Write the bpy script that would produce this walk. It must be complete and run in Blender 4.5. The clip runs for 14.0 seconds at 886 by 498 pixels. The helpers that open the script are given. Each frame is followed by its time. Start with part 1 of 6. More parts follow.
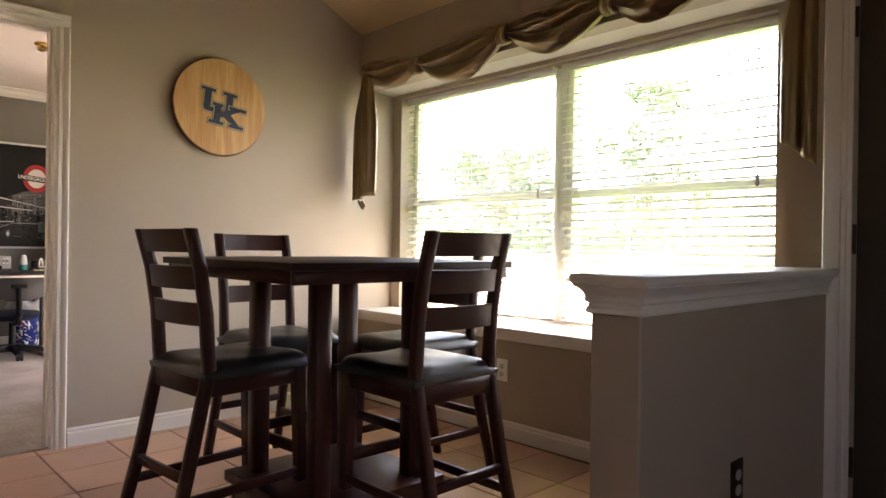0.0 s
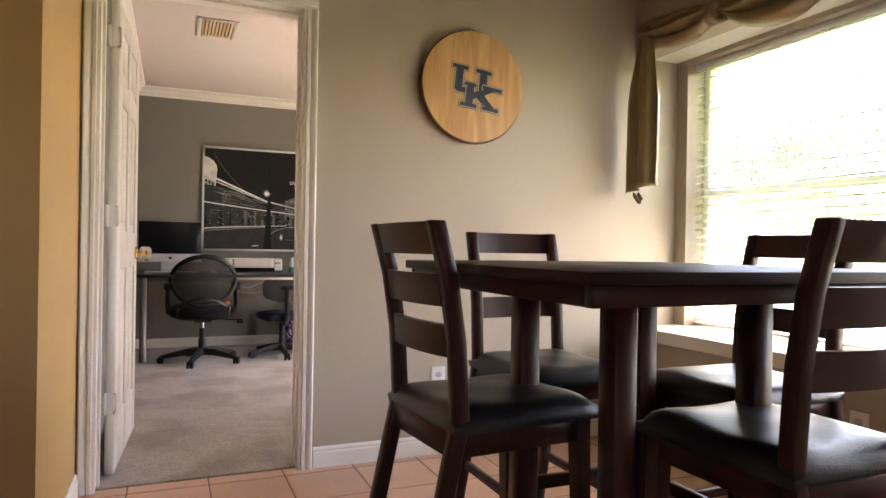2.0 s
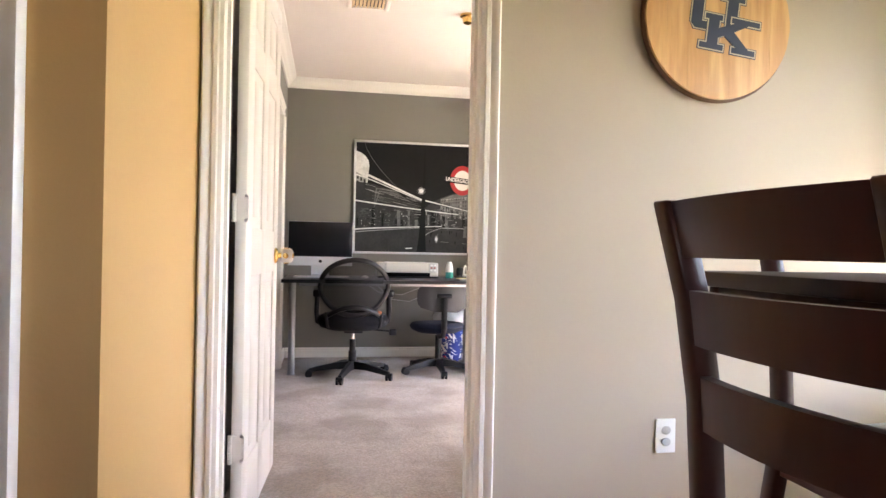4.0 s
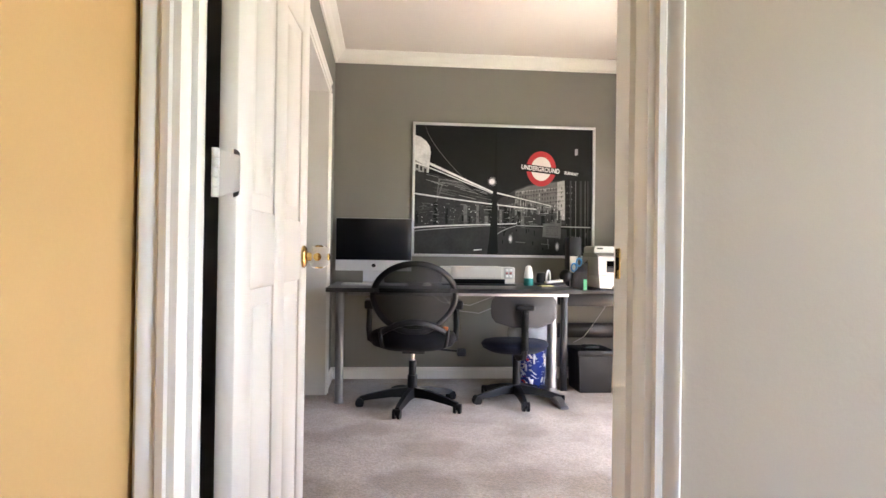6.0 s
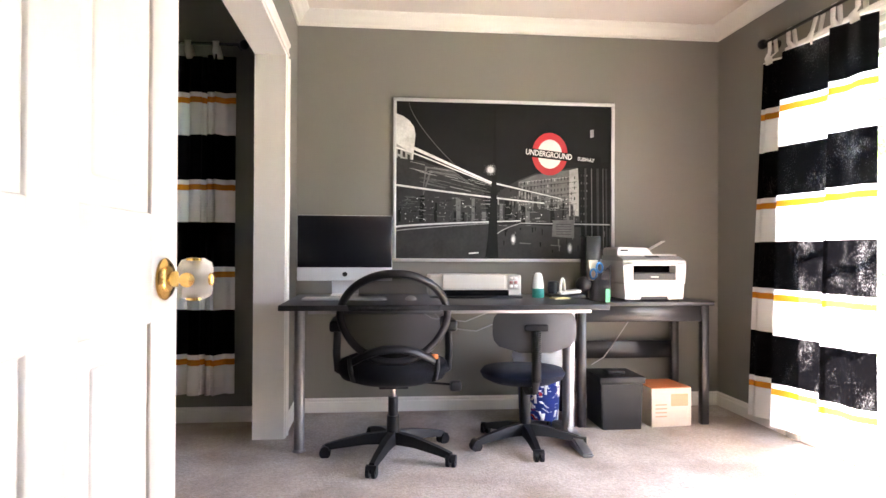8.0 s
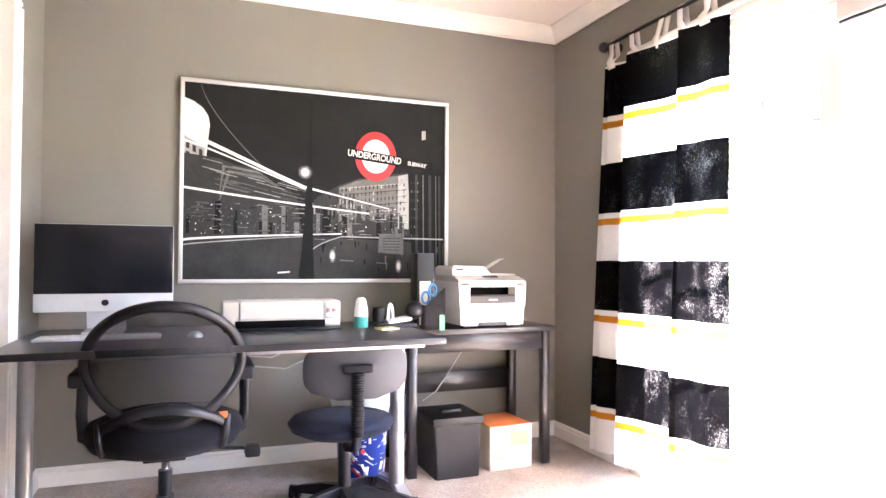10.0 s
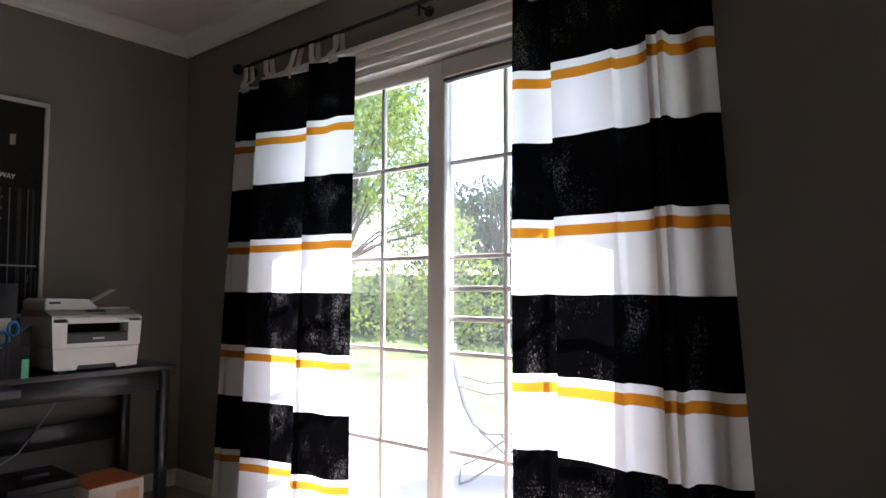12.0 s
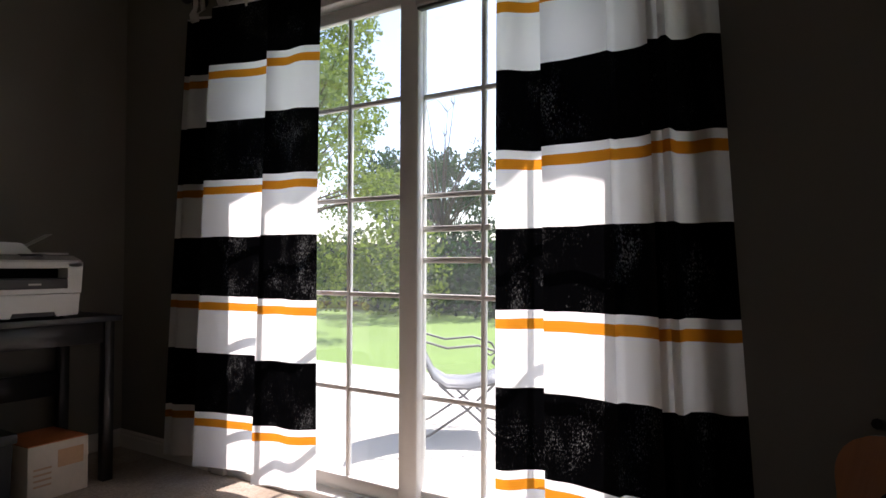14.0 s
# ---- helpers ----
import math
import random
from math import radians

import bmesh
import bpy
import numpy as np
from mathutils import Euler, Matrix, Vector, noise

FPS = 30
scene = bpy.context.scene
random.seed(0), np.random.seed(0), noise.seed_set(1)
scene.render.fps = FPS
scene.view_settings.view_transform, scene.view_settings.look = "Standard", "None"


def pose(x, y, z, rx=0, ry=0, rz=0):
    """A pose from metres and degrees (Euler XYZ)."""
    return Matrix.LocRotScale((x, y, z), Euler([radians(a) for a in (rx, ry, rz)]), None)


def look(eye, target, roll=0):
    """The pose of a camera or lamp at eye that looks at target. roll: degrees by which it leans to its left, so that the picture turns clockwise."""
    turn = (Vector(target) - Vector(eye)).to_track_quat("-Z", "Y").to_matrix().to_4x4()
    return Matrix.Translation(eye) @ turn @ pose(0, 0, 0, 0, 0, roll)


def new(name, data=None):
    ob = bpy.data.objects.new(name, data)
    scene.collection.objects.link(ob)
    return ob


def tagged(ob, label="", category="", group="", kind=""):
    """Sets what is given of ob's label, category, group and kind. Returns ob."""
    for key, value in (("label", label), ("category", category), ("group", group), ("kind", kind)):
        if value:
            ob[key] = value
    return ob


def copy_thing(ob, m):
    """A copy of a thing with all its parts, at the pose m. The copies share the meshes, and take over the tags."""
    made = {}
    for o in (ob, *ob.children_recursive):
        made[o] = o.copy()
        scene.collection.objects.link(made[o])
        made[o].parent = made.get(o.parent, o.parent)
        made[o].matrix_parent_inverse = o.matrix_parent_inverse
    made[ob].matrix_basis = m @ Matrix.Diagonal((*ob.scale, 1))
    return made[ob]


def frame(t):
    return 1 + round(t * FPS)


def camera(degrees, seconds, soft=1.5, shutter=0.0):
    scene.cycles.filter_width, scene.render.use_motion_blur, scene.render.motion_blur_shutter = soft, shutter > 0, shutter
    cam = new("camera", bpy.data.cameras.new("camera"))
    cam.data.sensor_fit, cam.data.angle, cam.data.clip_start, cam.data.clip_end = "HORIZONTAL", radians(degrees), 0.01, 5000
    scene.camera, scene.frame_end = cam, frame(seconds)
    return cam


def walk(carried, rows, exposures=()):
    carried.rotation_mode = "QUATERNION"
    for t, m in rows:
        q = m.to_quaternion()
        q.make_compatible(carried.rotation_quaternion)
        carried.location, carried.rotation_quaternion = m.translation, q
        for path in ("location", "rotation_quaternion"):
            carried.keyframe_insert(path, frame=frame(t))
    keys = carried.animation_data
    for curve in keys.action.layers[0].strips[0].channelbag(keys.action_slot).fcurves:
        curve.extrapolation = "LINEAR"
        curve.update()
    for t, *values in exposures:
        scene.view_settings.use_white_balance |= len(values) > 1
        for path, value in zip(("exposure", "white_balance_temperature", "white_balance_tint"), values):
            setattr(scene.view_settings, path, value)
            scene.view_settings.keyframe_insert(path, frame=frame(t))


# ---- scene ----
cam = camera(68.5, 14.0)
PATH = [
    (0, (0.311, 0.36, 1.003), (-1.13, 1.748, 0.998), 0.8),
    (0.5, (0.157, 0.463, 0.987), (-1.392, 1.728, 0.979), 0.9),
    (1, (-0.007, 0.565, 0.974), (-1.697, 1.635, 0.972), 0.9),
    (1.5, (-0.177, 0.629, 0.957), (-1.959, 1.537, 0.949), 1.0),
    (2, (-0.346, 0.653, 0.989), (-2.192, 1.424, 0.988), 0.9),
    (2.5, (-0.526, 0.672, 1.003), (-2.414, 1.334, 0.998), 0.8),
    (3, (-0.729, 0.687, 0.996), (-2.657, 1.218, 0.991), 0.8),
    (3.5, (-0.967, 0.697, 0.988), (-2.922, 1.119, 0.988), 1.0),
    (4, (-1.197, 0.706, 0.98), (-3.166, 1.054, 0.983), 1.1),
    (6.5, (-2.374, 0.742, 0.956), (-4.368, 0.904, 0.97), 0.6),
    (7, (-2.604, 0.769, 0.958), (-4.597, 0.929, 0.97), 0.4),
    (9.3, (-3.464, 0.891, 1.022), (-5.419, 1.313, 1.054), 0.3),
    (9.5, (-3.519, 0.906, 1.024), (-5.46, 1.387, 1.06), 0.3),
    (10, (-3.628, 0.99, 1.04), (-5.495, 1.706, 1.084), 0.3),
    (10.5, (-3.684, 1.07, 1.062), (-5.388, 2.115, 1.128), 0.2),
    (11, (-3.686, 1.122, 1.093), (-5.219, 2.403, 1.182), 0.3),
    (11.5, (-3.675, 1.145, 1.096), (-5.065, 2.578, 1.209), 0.3),
    (12, (-3.658, 1.152, 1.067), (-4.921, 2.698, 1.195), 0.2),
    (12.5, (-3.653, 1.147, 1.026), (-4.796, 2.783, 1.153), 0.1),
    (13, (-3.673, 1.14, 0.977), (-4.751, 2.822, 1.091), 0.1),
    (13.5, (-3.74, 1.122, 0.942), (-4.804, 2.812, 1.034), 0.1),
    (14, (-3.837, 1.16, 0.943), (-4.947, 2.823, 0.99), 0.2),
]
EXPOSURES = [
    (0, 4.12, 7700, 32), (1, 4.05, 7700, 32), (2, 4.42, 7550, 31), (3, 4.83, 7300, 29), (4, 5.15, 6850, 28), (6.5, 4.98, 6600, 23), (7, 4.97, 6600, 23),
    (9.5, 6.18, 6350, 32), (10.5, 5.75, 6300, 29), (11, 4.47, 6150, 28), (11.5, 3.35, 6050, 27), (12, 2.45, 6050, 27), (12.5, 2.03, 6300, 26), (13, 1.8, 6300, 27), (13.5, 1.65, 6400, 25), (14, 1.27, 6450, 24)]
walk(cam, [(t, look(eye, target, roll)) for t, eye, target, roll in PATH], EXPOSURES)

# ---- world, sun, large lights ----
SUN_UP, SUN_TURN = radians(54), radians(0)
world = bpy.data.worlds.new("world")
scene.world = world
world.use_nodes = True
wn = world.node_tree.nodes
sky = wn.new("ShaderNodeTexSky")
sky.sky_type, sky.sun_disc = "NISHITA", False
sky.sun_elevation, sky.sun_rotation = SUN_UP, SUN_TURN
wn["Background"].inputs["Strength"].default_value = 0.15
world.node_tree.links.new(sky.outputs["Color"], wn["Background"].inputs["Color"])
sun = new("sun", bpy.data.lights.new("sun", "SUN"))
sun.data.energy, sun.data.angle, sun.data.color = 5.0, radians(0.5), (1.0, 0.95, 0.87)
sun.matrix_world = look((0, 10 * math.cos(SUN_UP), 10 * math.sin(SUN_UP)), (0, 0, 0))


def fill_light(name, centre, towards, width, height, power):
    """An added fill lamp, set in an opening out of view."""
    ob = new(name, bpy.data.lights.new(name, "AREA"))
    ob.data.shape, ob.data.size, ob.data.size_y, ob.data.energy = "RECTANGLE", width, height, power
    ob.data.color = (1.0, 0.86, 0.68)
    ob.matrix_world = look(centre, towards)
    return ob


# ---- mesh helpers ----
def box(bm, x0, x1, y0, y1, z0, z1, bevel=0.0, seg=1, m=None):
    made = bmesh.ops.create_cube(bm, size=1.0)["verts"]
    for v in made:
        v.co = Vector((x0 + (v.co.x + 0.5) * (x1 - x0), y0 + (v.co.y + 0.5) * (y1 - y0), z0 + (v.co.z + 0.5) * (z1 - z0)))
    if m is not None:
        bmesh.ops.transform(bm, matrix=m, verts=made)
    if bevel:
        edges = list({e for v in made for e in v.link_edges})
        bmesh.ops.bevel(bm, geom=edges, offset=bevel, segments=seg, affect="EDGES", profile=0.6)
    return bm


def cyl(bm, a, b, r0, r1=None, n=16, caps=True):
    """A round bar from a to b."""
    a, b = Vector(a), Vector(b)
    r1 = r0 if r1 is None else r1
    turn = (b - a).to_track_quat("Z", "Y").to_matrix()
    rings = []
    for p, r in ((a, r0), (b, r1)):
        rings.append([bm.verts.new(p + turn @ Vector((r * math.cos(2 * math.pi * i / n), r * math.sin(2 * math.pi * i / n), 0))) for i in range(n)])
    for i in range(n):
        bm.faces.new((rings[0][i], rings[0][(i + 1) % n], rings[1][(i + 1) % n], rings[1][i])).smooth = True
    if caps:
        bm.faces.new(rings[0][::-1])
        bm.faces.new(rings[1])
    return bm


def tube(bm, points, r, n=10, closed=False, squash=1.0, taper=None):
    """A round bar along points."""
    pts = [Vector(p) for p in points]
    count = len(pts)
    rings = []
    side = None
    for i, p in enumerate(pts):
        a = pts[(i - 1) % count] if closed or i else p
        b = pts[(i + 1) % count] if closed or i < count - 1 else p
        d = (b - a).normalized()
        if side is None:
            side = d.orthogonal().normalized()
        side = (side - d * side.dot(d)).normalized()
        up = d.cross(side)
        rr = r * (1 if taper is None else 1 + (taper - 1) * i / max(1, count - 1))
        rings.append([bm.verts.new(p + rr * (math.cos(2 * math.pi * k / n) * side + squash * math.sin(2 * math.pi * k / n) * up)) for k in range(n)])
    for i in range(count if closed else count - 1):
        r0, r1 = rings[i], rings[(i + 1) % count]
        for k in range(n):
            bm.faces.new((r0[k], r0[(k + 1) % n], r1[(k + 1) % n], r1[k])).smooth = True
    if not closed:
        bm.faces.new(rings[0][::-1])
        bm.faces.new(rings[-1])
    return bm


def lathe(bm, profile, centre=(0, 0, 0), n=24, sx=1.0, sy=1.0):
    """A turned shape from (radius, height) pairs."""
    c = Vector(centre)
    rings = [[bm.verts.new(c + Vector((sx * r * math.cos(2 * math.pi * i / n), sy * r * math.sin(2 * math.pi * i / n), z))) for i in range(n)] for r, z in profile]
    for a, b in zip(rings, rings[1:]):
        for i in range(n):
            bm.faces.new((a[i], a[(i + 1) % n], b[(i + 1) % n], b[i])).smooth = True
    bm.faces.new(rings[0][::-1])
    bm.faces.new(rings[-1])
    return bm


def prism(bm, outline, axis, lo, hi, m=None):
    """An outline of (u, v) pairs pushed from lo to hi along an axis ('x': u is y, v is z; 'y': u is x, v is z; 'z': u is x, v is y)."""
    def at(u, v, w):
        return Vector({"x": (w, u, v), "y": (u, w, v), "z": (u, v, w)}[axis])
    a = [bm.verts.new(at(u, v, lo)) for u, v in outline]
    b = [bm.verts.new(at(u, v, hi)) for u, v in outline]
    k = len(outline)
    for i in range(k):
        bm.faces.new((a[i], a[(i + 1) % k], b[(i + 1) % k], b[i]))
    bm.faces.new(a[::-1])
    bm.faces.new(b)
    if m is not None:
        bmesh.ops.transform(bm, matrix=m, verts=a + b)
    bmesh.ops.recalc_face_normals(bm, faces=bm.faces[:])
    return bm


def link(name, bm, material, smooth=False):
    me = bpy.data.meshes.new(name)
    bmesh.ops.recalc_face_normals(bm, faces=bm.faces[:])
    bm.to_mesh(me)
    bm.free()
    me.materials.append(material)
    if smooth:
        if smooth > 45:
            me.polygons.foreach_set("use_smooth", [True] * len(me.polygons))
        me.set_sharp_from_angle(angle=radians(max(smooth, 50)))
    return new(name, me)


def part(name, bm, material, parent, label="", smooth=35):
    ob = link(name, bm, material, smooth)
    ob.parent = parent
    return tagged(ob, label)


def thing(name, label, category, at=(0, 0, 0), turn=0, group=""):
    ob = new(name)
    ob.empty_display_size = 0.1
    ob.matrix_basis = pose(*at, 0, 0, turn)
    return tagged(ob, label, category, group)


def structure(name, bm, material, label="", smooth=False, category=""):
    return tagged(link(name, bm, material, smooth), label, category, "", "structure")


def B():
    return bmesh.new()


# ---- materials ----
def material(name, colour, rough=0.6, metal=0.0, grain=0.08, grain_size=60.0, stain=0.1, stain_size=2.5, bump=0.05, bump_size=None,
             stretch=(1, 1, 1), coat=0.0, spec=0.5, sheen=0.0, per_object=0.0, per_island=0.0, second=None):
    mt = bpy.data.materials.new(name)
    mt.use_nodes = True
    nt = mt.node_tree
    n, l = nt.nodes, nt.links
    bs = n["Principled BSDF"]
    co = n.new("ShaderNodeTexCoord")
    mp = n.new("ShaderNodeMapping")
    mp.inputs["Scale"].default_value = stretch
    l.new(co.outputs["Object"], mp.inputs["Vector"])
    fine, wide = n.new("ShaderNodeTexNoise"), n.new("ShaderNodeTexNoise")
    fine.inputs["Scale"].default_value, wide.inputs["Scale"].default_value = grain_size, stain_size
    fine.inputs["Detail"].default_value, wide.inputs["Detail"].default_value = 4.0, 5.0
    for t in (fine, wide):
        l.new(mp.outputs["Vector"], t.inputs["Vector"])
    total = n.new("ShaderNodeMath")
    total.operation = "MULTIPLY_ADD"
    l.new(fine.outputs["Fac"], total.inputs[0])
    total.inputs[1].default_value, total.inputs[2].default_value = 2 * grain, 1 - grain - stain
    second_sum = n.new("ShaderNodeMath")
    second_sum.operation = "MULTIPLY_ADD"
    l.new(wide.outputs["Fac"], second_sum.inputs[0])
    second_sum.inputs[1].default_value = 2 * stain
    l.new(total.outputs[0], second_sum.inputs[2])
    last = second_sum.outputs[0]
    if per_object or per_island:
        src = n.new("ShaderNodeObjectInfo") if per_object else n.new("ShaderNodeNewGeometry")
        vary = n.new("ShaderNodeMath")
        vary.operation = "MULTIPLY_ADD"
        l.new(src.outputs["Random" if per_object else "Random Per Island"], vary.inputs[0])
        amount = per_object or per_island
        vary.inputs[1].default_value = 2 * amount
        less = n.new("ShaderNodeMath")
        less.operation = "SUBTRACT"
        l.new(last, less.inputs[0])
        less.inputs[1].default_value = amount
        l.new(less.outputs[0], vary.inputs[2])
        last = vary.outputs[0]
    mix = n.new("ShaderNodeMix")
    mix.data_type, mix.blend_type = "RGBA", "MULTIPLY"
    mix.inputs["Factor"].default_value = 1.0
    mix.inputs["A"].default_value = (*colour, 1)
    if second:
        tone = n.new("ShaderNodeMix")
        tone.data_type = "RGBA"
        tone.inputs["A"].default_value, tone.inputs["B"].default_value = (*colour, 1), (*second, 1)
        ramp = n.new("ShaderNodeValToRGB")
        ramp.color_ramp.elements[0].position, ramp.color_ramp.elements[1].position = 0.42, 0.62
        l.new(wide.outputs["Fac"], ramp.inputs["Fac"])
        l.new(ramp.outputs["Color"], tone.inputs["Factor"])
        l.new(tone.outputs["Result"], mix.inputs["A"])
    l.new(last, mix.inputs["B"])
    l.new(mix.outputs["Result"], bs.inputs["Base Color"])
    bs.inputs["Roughness"].default_value, bs.inputs["Metallic"].default_value = rough, metal
    bs.inputs["Specular IOR Level"].default_value = spec
    bs.inputs["Coat Weight"].default_value = coat
    bs.inputs["Sheen Weight"].default_value = sheen
    if bump:
        bp = n.new("ShaderNodeBump")
        bp.inputs["Strength"].default_value, bp.inputs["Distance"].default_value = bump, 0.004
        if bump_size:
            bt = n.new("ShaderNodeTexNoise")
            bt.inputs["Scale"].default_value, bt.inputs["Detail"].default_value = bump_size, 3.0
            l.new(mp.outputs["Vector"], bt.inputs["Vector"])
            l.new(bt.outputs["Fac"], bp.inputs["Height"])
        else:
            l.new(fine.outputs["Fac"], bp.inputs["Height"])
        l.new(bp.outputs["Normal"], bs.inputs["Normal"])
    return mt


def tufted(mt, low, high):
    """Wider contrast between tufts."""
    n, l = mt.node_tree.nodes, mt.node_tree.links
    fine = n["Noise Texture"]
    for link_ in list(fine.outputs["Fac"].links):
        if link_.to_node.type == "MATH":
            spread = n.new("ShaderNodeMapRange")
            spread.inputs["From Min"].default_value, spread.inputs["From Max"].default_value = low, high
            to = link_.to_socket
            l.new(fine.outputs["Fac"], spread.inputs["Value"])
            l.new(spread.outputs[0], to)
    return mt


def glow(name, colour, strength):
    mt = material(name, colour, 0.4)
    bs = mt.node_tree.nodes["Principled BSDF"]
    bs.inputs["Emission Color"].default_value, bs.inputs["Emission Strength"].default_value = (*colour, 1), strength
    return mt


def glass_material(name, haze=0.013):
    mt = bpy.data.materials.new(name)
    mt.use_nodes = True
    n, l = mt.node_tree.nodes, mt.node_tree.links
    n.remove(n["Principled BSDF"])
    clear, shine, fres, mix = n.new("ShaderNodeBsdfTransparent"), n.new("ShaderNodeBsdfGlossy"), n.new("ShaderNodeLayerWeight"), n.new("ShaderNodeMixShader")
    power, curve = n.new("ShaderNodeMath"), n.new("ShaderNodeMath")
    clear.inputs["Color"].default_value = (0.95, 0.97, 0.96, 1)
    shine.inputs["Roughness"].default_value = 0.02
    power.operation, curve.operation = "POWER", "MULTIPLY_ADD"
    power.inputs[1].default_value, curve.inputs[1].default_value, curve.inputs[2].default_value = 4.0, 0.9, 0.04
    l.new(fres.outputs["Facing"], power.inputs[0])
    l.new(power.outputs[0], curve.inputs[0])
    l.new(curve.outputs[0], mix.inputs[0])
    l.new(clear.outputs[0], mix.inputs[1])
    l.new(shine.outputs[0], mix.inputs[2])
    # a translucent film on the pane imitates the haze of glare
    film, cover, spots, amount, co = n.new("ShaderNodeBsdfTranslucent"), n.new("ShaderNodeMixShader"), n.new("ShaderNodeTexNoise"), n.new("ShaderNodeMapRange"), n.new("ShaderNodeTexCoord")
    film.inputs["Color"].default_value = (0.85, 0.88, 0.92, 1)
    spots.inputs["Scale"].default_value, spots.inputs["Detail"].default_value = 3.0, 6.0
    l.new(co.outputs["Object"], spots.inputs["Vector"])
    l.new(spots.outputs["Fac"], amount.inputs["Value"])
    amount.inputs["From Min"].default_value, amount.inputs["From Max"].default_value = 0.3, 0.7
    amount.inputs["To Min"].default_value, amount.inputs["To Max"].default_value = 0.5 * haze, 1.5 * haze
    l.new(amount.outputs[0], cover.inputs[0])
    l.new(mix.outputs[0], cover.inputs[1])
    l.new(film.outputs[0], cover.inputs[2])
    l.new(cover.outputs[0], n["Material Output"].inputs["Surface"])
    return mt


def thin_cloth(name, colour, translucent, clear=0.0, weave=900.0):
    """Cloth that lets light through."""
    mt = material(name, colour, 0.85, grain=0.06, grain_size=500, stain=0.03, bump=0.12, bump_size=weave)
    n, l = mt.node_tree.nodes, mt.node_tree.links
    tr, mix = n.new("ShaderNodeBsdfTranslucent"), n.new("ShaderNodeMixShader")
    tr.inputs["Color"].default_value = (*colour, 1)
    mix.inputs[0].default_value = translucent
    l.new(n["Principled BSDF"].outputs[0], mix.inputs[1])
    l.new(tr.outputs[0], mix.inputs[2])
    last = mix
    if clear:
        hole, more = n.new("ShaderNodeBsdfTransparent"), n.new("ShaderNodeMixShader")
        more.inputs[0].default_value = clear
        l.new(mix.outputs[0], more.inputs[1])
        l.new(hole.outputs[0], more.inputs[2])
        last = more
    l.new(last.outputs[0], n["Material Output"].inputs["Surface"])
    return mt


def leaf_material(name, colour):
    mt = material(name, colour, 0.55, grain=0.2, grain_size=8, stain=0.2, bump=0.0, per_island=0.4)
    n, l = mt.node_tree.nodes, mt.node_tree.links
    tr, mix = n.new("ShaderNodeBsdfTranslucent"), n.new("ShaderNodeMixShader")
    tr.inputs["Color"].default_value = (colour[0] * 1.5, colour[1] * 1.5, colour[2], 1)
    mix.inputs[0].default_value = 0.45
    l.new(n["Principled BSDF"].outputs[0], mix.inputs[1])
    l.new(tr.outputs[0], mix.inputs[2])
    l.new(mix.outputs[0], n["Material Output"].inputs["Surface"])
    return mt


